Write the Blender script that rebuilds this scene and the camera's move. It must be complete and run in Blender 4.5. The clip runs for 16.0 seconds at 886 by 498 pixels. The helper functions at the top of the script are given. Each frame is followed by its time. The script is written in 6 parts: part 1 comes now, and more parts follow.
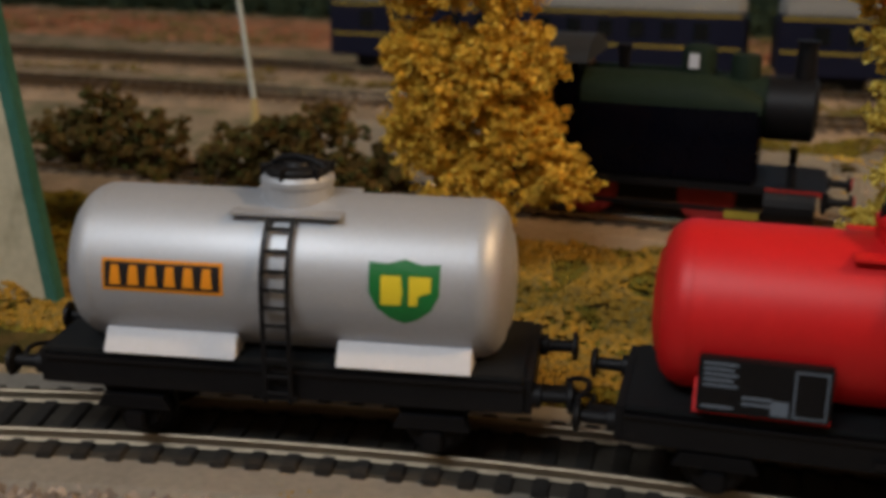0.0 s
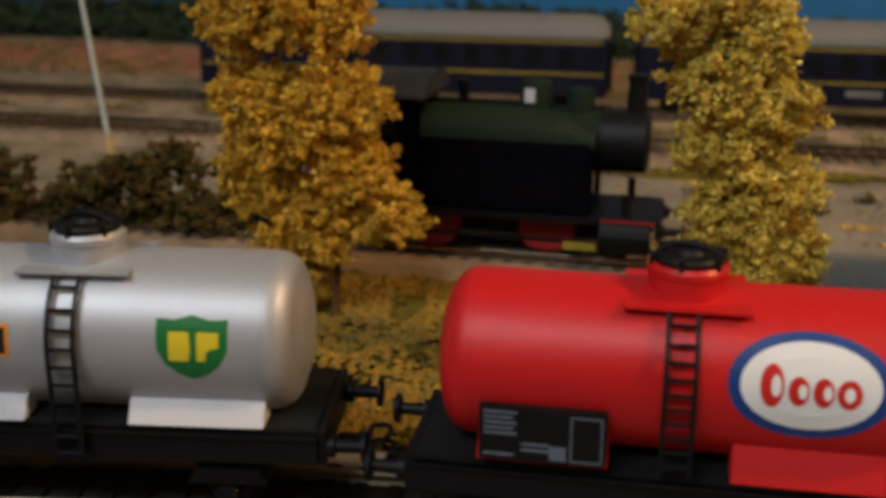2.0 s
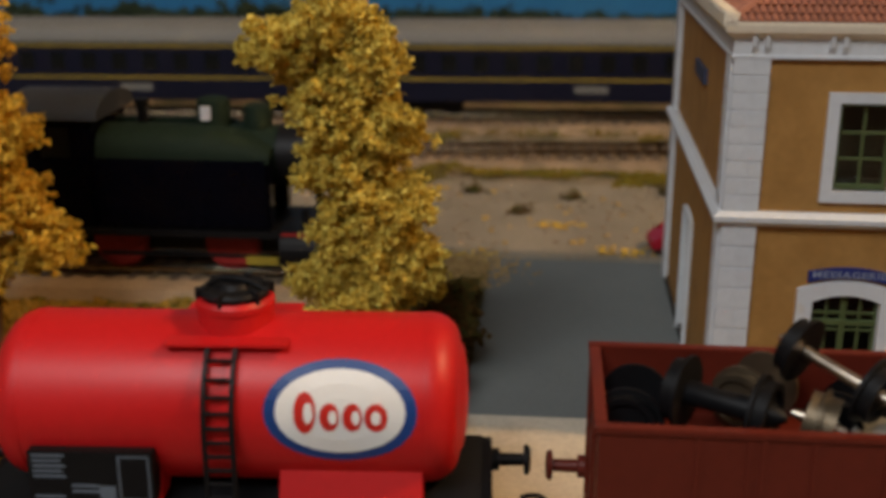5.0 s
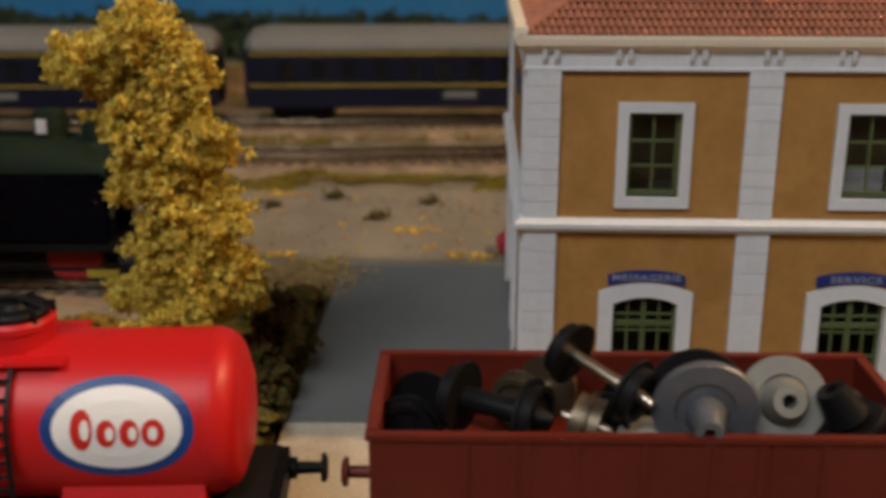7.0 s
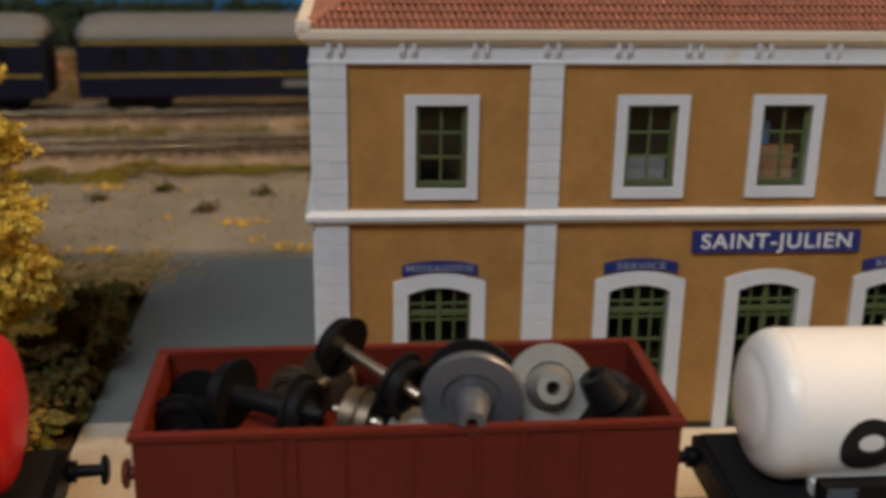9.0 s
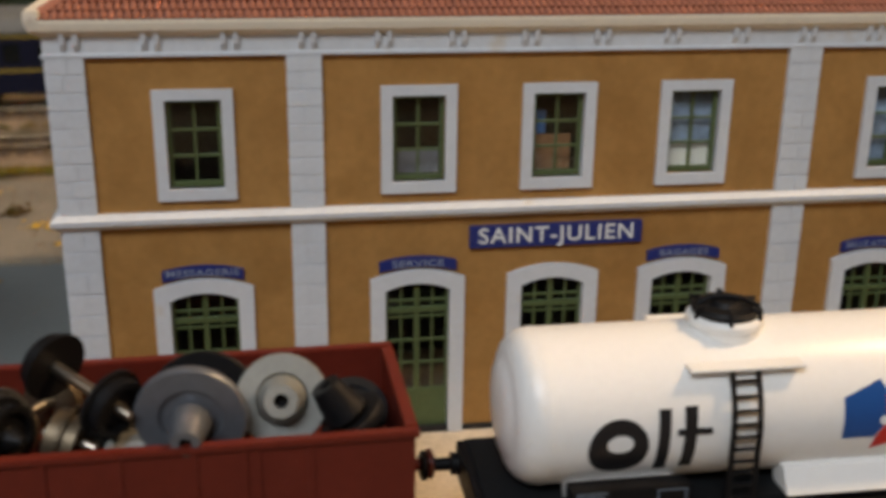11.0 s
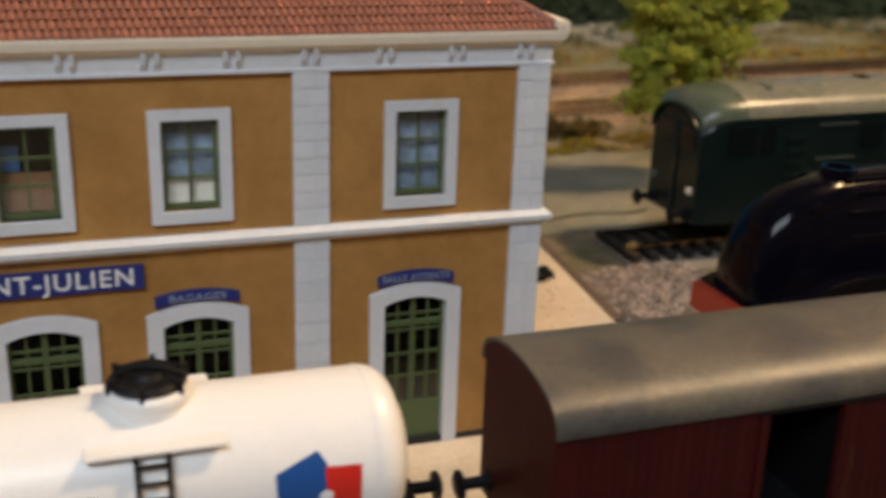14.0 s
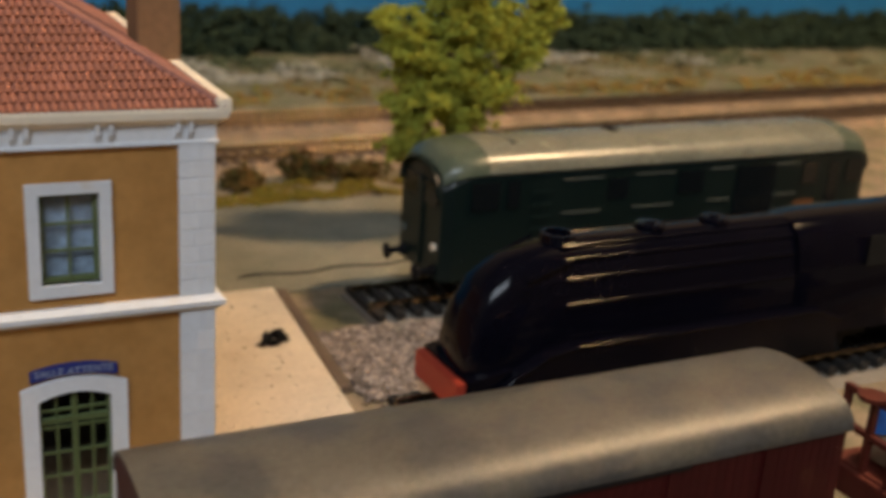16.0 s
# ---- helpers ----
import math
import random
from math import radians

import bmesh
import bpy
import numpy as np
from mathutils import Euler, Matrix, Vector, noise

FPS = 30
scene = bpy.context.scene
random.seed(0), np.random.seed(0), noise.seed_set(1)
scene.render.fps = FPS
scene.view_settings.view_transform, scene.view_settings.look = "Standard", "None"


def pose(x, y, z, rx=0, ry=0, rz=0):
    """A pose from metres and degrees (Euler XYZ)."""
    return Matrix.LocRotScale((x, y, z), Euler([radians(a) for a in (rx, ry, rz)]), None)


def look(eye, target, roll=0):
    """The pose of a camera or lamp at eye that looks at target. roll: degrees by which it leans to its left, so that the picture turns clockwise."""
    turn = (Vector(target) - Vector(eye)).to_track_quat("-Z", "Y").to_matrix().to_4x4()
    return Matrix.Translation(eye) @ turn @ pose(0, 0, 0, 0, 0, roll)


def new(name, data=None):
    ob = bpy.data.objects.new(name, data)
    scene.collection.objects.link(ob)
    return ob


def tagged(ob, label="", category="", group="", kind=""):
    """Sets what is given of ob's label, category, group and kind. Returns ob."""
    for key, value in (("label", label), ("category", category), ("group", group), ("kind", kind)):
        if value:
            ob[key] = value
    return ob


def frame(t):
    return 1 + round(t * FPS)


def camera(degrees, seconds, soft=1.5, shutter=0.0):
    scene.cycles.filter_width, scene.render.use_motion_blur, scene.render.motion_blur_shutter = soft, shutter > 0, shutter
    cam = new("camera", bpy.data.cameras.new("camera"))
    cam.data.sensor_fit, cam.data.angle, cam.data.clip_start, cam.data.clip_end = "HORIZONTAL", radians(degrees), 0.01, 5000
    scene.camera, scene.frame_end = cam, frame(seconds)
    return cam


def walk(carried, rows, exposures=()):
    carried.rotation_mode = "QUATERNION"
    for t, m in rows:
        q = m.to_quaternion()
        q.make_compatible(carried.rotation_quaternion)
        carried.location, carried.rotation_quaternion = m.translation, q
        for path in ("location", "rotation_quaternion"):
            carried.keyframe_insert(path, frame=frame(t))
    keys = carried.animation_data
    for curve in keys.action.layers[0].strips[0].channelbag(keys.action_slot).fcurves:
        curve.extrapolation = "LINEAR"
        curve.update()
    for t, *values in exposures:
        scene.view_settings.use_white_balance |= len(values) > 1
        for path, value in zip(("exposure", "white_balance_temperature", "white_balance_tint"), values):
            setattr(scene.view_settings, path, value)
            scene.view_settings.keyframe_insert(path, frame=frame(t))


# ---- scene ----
cam = camera(43.1, 16.0, soft=3.9, shutter=0.5)
cam.data.dof.use_dof, cam.data.dof.focus_distance, cam.data.dof.aperture_fstop = True, 0.24, 20.0
METRES, EYE, TILT, LEAN, TURN = 0.28, 0.112, 0.0, 0.0, 17.8
ROWS = [
    (0.0, 0.0, 0.0, 0.0, 0.11, -18.24, -0.35),
    (0.5, 0.0204, -0.0003, 0.0099, -0.97, -17.86, -0.38),
    (1.0, 0.0423, -0.0003, 0.0158, -1.88, -17.45, -0.28),
    (1.5, 0.0606, -0.0018, 0.021, -3.16, -17.36, -0.32),
    (2.0, 0.0822, -0.0014, 0.0248, -4.42, -17.46, -0.3),
    (2.5, 0.107, -0.0, 0.0256, -6.02, -17.55, -0.39),
    (3.0, 0.1439, -0.0067, 0.0389, -7.56, -18.15, -0.26),
    (3.5, 0.1882, -0.013, 0.0451, -8.86, -18.28, -0.04),
    (4.0, 0.2213, -0.0206, 0.0483, -10.26, -18.12, -0.03),
    (6.5, 0.3265, -0.0628, 0.0714, -15.86, -18.11, 0.12),
    (7.0, 0.3501, -0.0724, 0.0716, -17.02, -18.08, -0.03),
    (7.5, 0.3651, -0.0798, 0.0752, -18.62, -18.26, -0.35),
    (8.0, 0.3789, -0.0892, 0.0752, -20.3, -18.25, -0.54),
    (8.5, 0.3924, -0.0933, 0.0791, -22.03, -18.6, -0.76),
    (9.0, 0.417, -0.097, 0.0788, -23.19, -18.79, -0.79),
    (11.5, 0.5782, -0.1091, 0.0724, -29.27, -19.27, -0.66),
    (12.0, 0.626, -0.1165, 0.0731, -30.35, -19.33, -0.65),
    (12.5, 0.6731, -0.1267, 0.0796, -32.21, -19.63, -0.98),
    (13.0, 0.716, -0.1361, 0.0843, -33.98, -19.75, -1.32),
    (13.5, 0.7557, -0.1424, 0.0899, -35.73, -19.96, -1.71),
    (14.0, 0.795, -0.1538, 0.09, -37.56, -19.63, -1.82),
    (14.5, 0.8293, -0.1722, 0.0972, -39.48, -19.34, -2.02),
    (15.0, 0.8652, -0.195, 0.109, -41.17, -19.0, -2.32),
    (15.5, 0.9035, -0.2041, 0.1221, -42.78, -18.79, -2.96),
    (16.0, 0.9445, -0.1973, 0.1349, -44.59, -18.68, -3.73),
]
walk(cam, [(t, pose(0, 0, EYE, TILT, LEAN, TURN) @ pose(METRES * x, METRES * y, METRES * z, 90 + pitch, roll, yaw)) for t, x, y, z, yaw, pitch, roll in ROWS],
     exposures=[(0.0, -0.3, 6800, 11), (4.0, -0.3, 6950, 11), (6.5, -0.27, 7000, 12), (8.0, -0.2, 6750, 12), (9.2, -0.18, 6600, 11), (11.5, -0.09, 6500, 10), (13.0, -0.06, 6400, 10), (16.0, -0.06, 6250, 10)])

# ---- light: a dim hobby room, cool daylight from a high window, a warm lamp to the right ----
world = bpy.data.worlds.new("world")
world.use_nodes = True
scene.world = world
sky = world.node_tree.nodes.new("ShaderNodeTexSky")
sky.sky_type, sky.sun_disc, sky.sun_elevation, sky.sun_rotation = "NISHITA", False, radians(30), radians(160)
world.node_tree.links.new(sky.outputs[0], world.node_tree.nodes["Background"].inputs[0])
world.node_tree.nodes["Background"].inputs[1].default_value = 0.1
scene.view_settings.exposure = 0.0


def area_lamp(name, m, w, h, power, colour):
    data = bpy.data.lights.new(name, "AREA")
    data.shape, data.size, data.size_y, data.energy, data.color = "RECTANGLE", w, h, power, colour
    ob = new(name, data)
    ob.matrix_world = m
    return ob


WINDOW = (-0.38, -0.945, 1.36)
area_lamp("window_daylight", look(WINDOW, (-0.15, 0.25, 0.0)), 1.0, 0.5, 24.5, (0.85, 0.92, 1.0))
LAMP = (1.02, 0.17, 1.00)
bulb_light = bpy.data.lights.new("lamp_bulb_light", "POINT")
bulb_light.energy, bulb_light.color, bulb_light.shadow_soft_size = 50.0, (1.0, 0.68, 0.38), 0.045
new("lamp_bulb_light", bulb_light).location = LAMP


# ---- materials ----
def mat(name, c, rough=0.6, metal=0.0, var=0.2, scale=500.0, coarse=40.0, bump=0.15, rand=0.0, spec=0.4, c2=None, mix_lo=0.45, mix_hi=0.6, island=False, dist=0.0003):
    """A surface with fine grain, broad mottling, an optional second colour in patches, and relief."""
    m = bpy.data.materials.new(name)
    m.use_nodes = True
    nt = m.node_tree
    N, L = nt.nodes, nt.links
    b = N["Principled BSDF"]
    b.inputs["Roughness"].default_value, b.inputs["Metallic"].default_value = rough, metal
    b.inputs["Specular IOR Level"].default_value = spec
    tc = N.new("ShaderNodeTexCoord")
    fine, broad = N.new("ShaderNodeTexNoise"), N.new("ShaderNodeTexNoise")
    fine.inputs["Scale"].default_value, fine.inputs["Detail"].default_value = scale, 6
    broad.inputs["Scale"].default_value, broad.inputs["Detail"].default_value = coarse, 4
    for n in (fine, broad):
        L.new(tc.outputs["Object"], n.inputs["Vector"])
    add = N.new("ShaderNodeMath")
    add.operation = "ADD"
    L.new(fine.outputs[0], add.inputs[0]), L.new(broad.outputs[0], add.inputs[1])
    rng = N.new("ShaderNodeMapRange")
    rng.inputs["From Min"].default_value, rng.inputs["From Max"].default_value = 0.6, 1.4
    rng.inputs["To Min"].default_value, rng.inputs["To Max"].default_value = 1 - var, 1 + var
    L.new(add.outputs[0], rng.inputs["Value"])
    value = rng.outputs[0]
    if rand:
        r2 = N.new("ShaderNodeMapRange")
        r2.inputs["To Min"].default_value, r2.inputs["To Max"].default_value = 1 - rand, 1 + rand
        if island:
            L.new(N.new("ShaderNodeNewGeometry").outputs["Random Per Island"], r2.inputs["Value"])
        else:
            L.new(N.new("ShaderNodeObjectInfo").outputs["Random"], r2.inputs["Value"])
        mul = N.new("ShaderNodeMath")
        mul.operation = "MULTIPLY"
        L.new(value, mul.inputs[0]), L.new(r2.outputs[0], mul.inputs[1])
        value = mul.outputs[0]
    hsv = N.new("ShaderNodeHueSaturation")
    hsv.inputs["Color"].default_value = (*c, 1)
    if c2:
        patch, ramp, mx = N.new("ShaderNodeTexNoise"), N.new("ShaderNodeMapRange"), N.new("ShaderNodeMix")
        patch.inputs["Scale"].default_value, patch.inputs["Detail"].default_value = coarse * 1.7, 5
        L.new(tc.outputs["Object"], patch.inputs["Vector"])
        ramp.inputs["From Min"].default_value, ramp.inputs["From Max"].default_value = mix_lo, mix_hi
        if island:
            L.new(N.new("ShaderNodeNewGeometry").outputs["Random Per Island"], ramp.inputs["Value"])
        else:
            L.new(patch.outputs[0], ramp.inputs["Value"])
        mx.data_type = "RGBA"
        mx.inputs[6].default_value, mx.inputs[7].default_value = (*c, 1), (*c2, 1)
        L.new(ramp.outputs[0], mx.inputs[0]), L.new(mx.outputs[2], hsv.inputs["Color"])
    L.new(value, hsv.inputs["Value"]), L.new(hsv.outputs[0], b.inputs["Base Color"])
    if bump:
        bp = N.new("ShaderNodeBump")
        bp.inputs["Strength"].default_value, bp.inputs["Distance"].default_value = bump, dist
        L.new(fine.outputs[0], bp.inputs["Height"]), L.new(bp.outputs[0], b.inputs["Normal"])
    rr = N.new("ShaderNodeMapRange")
    rr.inputs["To Min"].default_value, rr.inputs["To Max"].default_value = max(0.02, rough - 0.08), min(1, rough + 0.1)
    L.new(broad.outputs[0], rr.inputs["Value"]), L.new(rr.outputs[0], b.inputs["Roughness"])
    return m


def leafy(m, share=0.3):
    """Lets some light through thin leaves."""
    N, L = m.node_tree.nodes, m.node_tree.links
    b = N["Principled BSDF"]
    thin, mix = N.new("ShaderNodeBsdfTranslucent"), N.new("ShaderNodeMixShader")
    L.new(b.inputs["Base Color"].links[0].from_socket, thin.inputs["Color"])
    mix.inputs[0].default_value = share
    L.new(b.outputs[0], mix.inputs[1]), L.new(thin.outputs[0], mix.inputs[2])
    L.new(mix.outputs[0], N["Material Output"].inputs["Surface"])
    return m


def glass_mat():
    m = bpy.data.materials.new("window_glass")
    m.use_nodes = True
    b = m.node_tree.nodes["Principled BSDF"]
    b.inputs["Transmission Weight"].default_value, b.inputs["Roughness"].default_value, b.inputs["IOR"].default_value = 1.0, 0.05, 1.45
    b.inputs["Base Color"].default_value = (0.85, 0.9, 0.9, 1)
    return m


GLASS = glass_mat()
M_GROUND = mat("ground_scatter", (0.24, 0.19, 0.13), 0.95, var=0.45, scale=900, coarse=25, bump=0.6, c2=(0.13, 0.12, 0.07), spec=0.1)
M_ASPHALT = mat("grey_road_card", (0.165, 0.178, 0.172), 0.85, var=0.18, scale=1400, coarse=18, bump=0.2, spec=0.2)
M_PALE = mat("pale_platform_card", (0.56, 0.49, 0.385), 0.9, var=0.22, scale=900, coarse=30, bump=0.3, spec=0.15, c2=(0.44, 0.37, 0.28), mix_lo=0.5, mix_hi=0.75)
M_CONCRETE = mat("grey_trackside_plaster", (0.20, 0.18, 0.15), 0.9, var=0.22, scale=700, coarse=40, bump=0.4, spec=0.15)
M_BALLAST = mat("sandy_ballast", (0.28, 0.20, 0.13), 0.95, var=0.4, scale=1500, coarse=40, bump=0.8, c2=(0.20, 0.15, 0.10), spec=0.1)
M_STONE = mat("pinkish_ballast_stone", (0.17, 0.135, 0.112), 0.9, var=0.2, scale=900, bump=0.4, rand=0.35, island=True, c2=(0.26, 0.215, 0.18), mix_lo=0.3, mix_hi=0.8)
M_ROADGRIT = mat("olive_grey_road_grit", (0.21, 0.20, 0.15), 0.9, var=0.3, scale=900, coarse=26, bump=0.4, spec=0.1, c2=(0.15, 0.15, 0.115), mix_lo=0.4, mix_hi=0.7)
M_GRASSBED = mat("olive_flock_ground", (0.085, 0.058, 0.020), 0.95, var=0.5, scale=1100, coarse=60, bump=0.9, c2=(0.045, 0.040, 0.012), spec=0.05, dist=0.0008)
M_SLEEPER = mat("dark_plastic_sleeper", (0.024, 0.022, 0.020), 0.85, spec=0.15, var=0.25, scale=900, rand=0.25)
M_SLEEPER_B = mat("brown_plastic_sleeper", (0.110, 0.078, 0.054), 0.8, var=0.25, scale=900, rand=0.25)
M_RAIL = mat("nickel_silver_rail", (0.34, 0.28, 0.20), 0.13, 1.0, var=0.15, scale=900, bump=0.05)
# rougher copies, the far one browner too, so these rails glint less
M_RAIL_DULL = mat("rough_front_rail", (0.36, 0.30, 0.22), 0.46, 1.0, var=0.2, scale=900, bump=0.08)
M_RAIL_BROWN = mat("brown_far_rail", (0.30, 0.22, 0.14), 0.22, 1.0, var=0.2, scale=900, bump=0.08)
# ballast colour darkened to stand for the wagons' shade
M_SHADEBED = mat("shade_dark_ballast", (0.045, 0.040, 0.033), 0.95, var=0.4, scale=1300, coarse=60, bump=0.7, spec=0.1)
M_OCHRE = mat("ochre_render", (0.402, 0.207, 0.060), 0.75, var=0.14, scale=500, coarse=55, bump=0.25, spec=0.25, c2=(0.335, 0.166, 0.044), mix_lo=0.4, mix_hi=0.7)
M_WHITE = mat("white_trim_paint", (0.63, 0.65, 0.67), 0.6, var=0.08, scale=600, coarse=70, bump=0.3, spec=0.3, rand=0.03, c2=(0.60, 0.54, 0.45), mix_lo=0.64, mix_hi=0.80)
M_CREAM = mat("cream_gutter_paint", (0.78, 0.70, 0.56), 0.5, var=0.06, scale=600, bump=0.1)
M_GREEN = mat("green_joinery_paint", (0.088, 0.115, 0.042), 0.5, var=0.15, scale=800)
M_TILE = mat("terracotta_tile", (0.30, 0.125, 0.085), 0.7, var=0.25, scale=700, coarse=60, bump=0.3, rand=0.14, c2=(0.24, 0.105, 0.08))
M_TILE_ISLE = mat("terracotta_tile_far", (0.30, 0.125, 0.085), 0.7, var=0.25, scale=700, coarse=60, bump=0.3, rand=0.14, island=True)
M_SIGN = mat("navy_enamel_sign", (0.018, 0.03, 0.17), 0.35, var=0.1)
M_LETTER = mat("white_lettering", (0.75, 0.75, 0.72), 0.6, var=0.05)
M_LETTER_DIM = mat("worn_pale_blue_lettering", (0.26, 0.29, 0.38), 0.6, var=0.3, scale=1500)
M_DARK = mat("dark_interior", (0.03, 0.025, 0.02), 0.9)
M_CURTAIN = mat("white_net_curtain", (0.55, 0.50, 0.42), 0.9, var=0.2, scale=900)
# streaky blue-grey that paints a bright window mirrored in the glass
M_REFLECTION = mat("blue_grey_reflection", (0.17, 0.21, 0.27), 0.9, var=0.5, scale=500, coarse=180)
M_BLACK = mat("black_plastic", (0.006, 0.006, 0.007), 0.5, spec=0.2, var=0.25, scale=700, bump=0.1)
M_DECK = mat("dusty_black_deck", (0.008, 0.009, 0.010), 0.62, spec=0.2, var=0.3, scale=700)
M_SILVER = mat("silver_paint", (0.45, 0.465, 0.49), 0.50, 0.5, var=0.05, scale=1200, coarse=30, bump=0.06)
M_SADDLE = mat("pale_grey_plate", (0.58, 0.58, 0.60), 0.45, var=0.05, scale=900, bump=0.05)
M_RED = mat("glossy_red_plastic", (0.57, 0.010, 0.012), 0.43, var=0.06, scale=700, coarse=30, bump=0.08, spec=0.4)
M_WHITEP = mat("white_plastic", (0.87, 0.86, 0.83), 0.32, var=0.03, scale=700, coarse=30, bump=0.04, spec=0.5)
M_OXIDE = mat("red_oxide_plastic", (0.125, 0.017, 0.009), 0.42, spec=0.28, var=0.14, scale=600, coarse=50, bump=0.12)
M_OXIDE_D = mat("dull_brown_oxide_plastic", (0.080, 0.016, 0.010), 0.5, spec=0.2, var=0.2, scale=600, coarse=50, bump=0.12)
M_MAROON = mat("dark_maroon_plastic", (0.040, 0.004, 0.004), 0.55, spec=0.14, var=0.2, scale=700, coarse=60, bump=0.1, rand=0.1)
M_VANROOF = mat("weathered_grey_roof", (0.085, 0.078, 0.062), 0.43, var=0.4, scale=700, coarse=45, bump=0.12, c2=(0.055, 0.055, 0.052))
M_STEEL = mat("grey_zinc_casting", (0.18, 0.19, 0.21), 0.42, 0.55, var=0.12, scale=700, coarse=80, bump=0.1)
M_STEEL_L = mat("pale_zinc_casting", (0.30, 0.30, 0.275), 0.45, 0.5, var=0.12, scale=700, coarse=80, bump=0.1)
M_STEEL_B = mat("brassy_worn_steel", (0.17, 0.13, 0.085), 0.45, 0.8, var=0.2, scale=600, coarse=90, bump=0.08)
M_BRIGHT = mat("bright_axle_steel", (0.6, 0.52, 0.42), 0.3, 1.0, var=0.15)
M_LOCO_G = mat("dark_green_loco_paint", (0.010, 0.019, 0.011), 0.68, spec=0.12, var=0.2, scale=500)
M_LOCO_B = mat("black_loco_paint", (0.0025, 0.0025, 0.0055), 0.11, var=0.2, scale=400, bump=0.03, spec=0.12)
M_REDW = mat("red_wheel_paint", (0.32, 0.02, 0.018), 0.5, var=0.15)
M_BEAM = mat("red_buffer_beam", (0.30, 0.035, 0.018), 0.5, var=0.2)
M_EMU = mat("dark_green_coach_plastic", (0.004, 0.011, 0.010), 0.35, var=0.2, scale=500)
M_EMUROOF = mat("grey_green_coach_roof", (0.16, 0.16, 0.12), 0.27, var=0.25, scale=400, coarse=30)
M_EMUHOOD = mat("dull_green_cab_roof", (0.075, 0.095, 0.065), 0.3, var=0.25, scale=400, coarse=30)
M_BADGE = mat("dull_orange_badge", (0.14, 0.055, 0.018), 0.5, var=0.2)
M_EMUTRIM = mat("dull_green_grey_trim", (0.085, 0.095, 0.080), 0.4, var=0.2)
M_EMUWIN = mat("dark_coach_window", (0.006, 0.008, 0.009), 0.15, var=0.1, bump=0)
M_BLUEC = mat("navy_coach_side", (0.004, 0.006, 0.020), 0.35, var=0.12)
M_COACHROOF = mat("grey_coach_roof", (0.155, 0.155, 0.145), 0.6, var=0.12)
M_YELLOW = mat("yellow_lining", (0.33, 0.24, 0.03), 0.5, var=0.05)
M_BLUE_LOGO = mat("blue_transfer", (0.010, 0.075, 0.28), 0.4, var=0.04, bump=0)
M_NAVY_LOGO = mat("deep_blue_transfer", (0.006, 0.048, 0.22), 0.4, var=0.04, bump=0)
M_RED_LOGO = mat("red_transfer", (0.58, 0.02, 0.012), 0.4, var=0.04, bump=0)
M_WHITE_LOGO = mat("white_transfer", (0.82, 0.82, 0.80), 0.4, var=0.03, bump=0)
M_GREEN_LOGO = mat("green_transfer", (0.008, 0.16, 0.035), 0.4, var=0.05, bump=0)
M_YELLOW_LOGO = mat("yellow_transfer", (0.72, 0.56, 0.03), 0.4, var=0.04, bump=0)
M_ORANGE_LOGO = mat("orange_transfer", (0.75, 0.27, 0.015), 0.4, var=0.05, bump=0)
M_BLACK_LOGO = mat("black_transfer", (0.010, 0.010, 0.012), 0.4, var=0.05, bump=0)
M_GREY_LOGO = mat("faint_grey_print", (0.12, 0.15, 0.19), 0.5, var=0.2, scale=2500, bump=0)
M_AUTUMN = leafy(mat("golden_foliage", (0.82, 0.50, 0.055), 0.9, var=0.3, scale=700, coarse=120, bump=0.5, rand=0.4, spec=0.1, island=True, c2=(0.70, 0.48, 0.085), mix_lo=0.2, mix_hi=0.9))
M_AUTUMN2 = leafy(mat("olive_gold_foliage", (0.82, 0.58, 0.090), 0.9, var=0.3, scale=700, coarse=120, bump=0.5, rand=0.45, spec=0.1, island=True, c2=(0.66, 0.54, 0.13), mix_lo=0.1, mix_hi=0.8))
M_LIME = leafy(mat("yellow_green_foliage", (0.56, 0.54, 0.075), 0.9, var=0.3, scale=700, rand=0.45, spec=0.1, island=True, c2=(0.30, 0.34, 0.06), mix_lo=0.2, mix_hi=0.9))
M_SCRUB = mat("dark_brown_green_scrub", (0.125, 0.072, 0.022), 0.95, var=0.4, scale=700, rand=0.5, spec=0.05, island=True, c2=(0.035, 0.04, 0.012), mix_lo=0.2, mix_hi=0.9)
M_HEDGE = mat("dark_hill_foliage", (0.042, 0.062, 0.036), 0.95, var=0.4, scale=300, coarse=30, rand=0.5, spec=0.05, island=True, c2=(0.018, 0.028, 0.018), mix_lo=0.2, mix_hi=0.9)
M_TUFT = mat("yellow_green_tufts", (0.19, 0.13, 0.016), 0.95, var=0.3, scale=900, rand=0.5, spec=0.05, island=True, c2=(0.075, 0.070, 0.014), mix_lo=0.2, mix_hi=0.9)
M_LITTER = mat("brown_gold_litter", (0.40, 0.23, 0.035), 0.95, var=0.3, scale=900, rand=0.5, spec=0.05, island=True, c2=(0.12, 0.085, 0.025), mix_lo=0.2, mix_hi=0.9)
M_VERGE = mat("grey_green_verge", (0.175, 0.165, 0.11), 0.95, var=0.4, scale=400, coarse=22, bump=0.5, spec=0.05, c2=(0.13, 0.14, 0.08))
M_RUST = mat("rust_coloured_scatter", (0.36, 0.17, 0.095), 0.95, var=0.4, scale=400, coarse=30, bump=0.5, spec=0.05, c2=(0.16, 0.10, 0.05))
M_BARK = mat("brown_twig", (0.13, 0.055, 0.022), 0.9, var=0.3)
M_BACKDROP = mat("blue_painted_backboard", (0.012, 0.14, 0.33), 0.8, var=0.12, scale=60, coarse=4, bump=0)
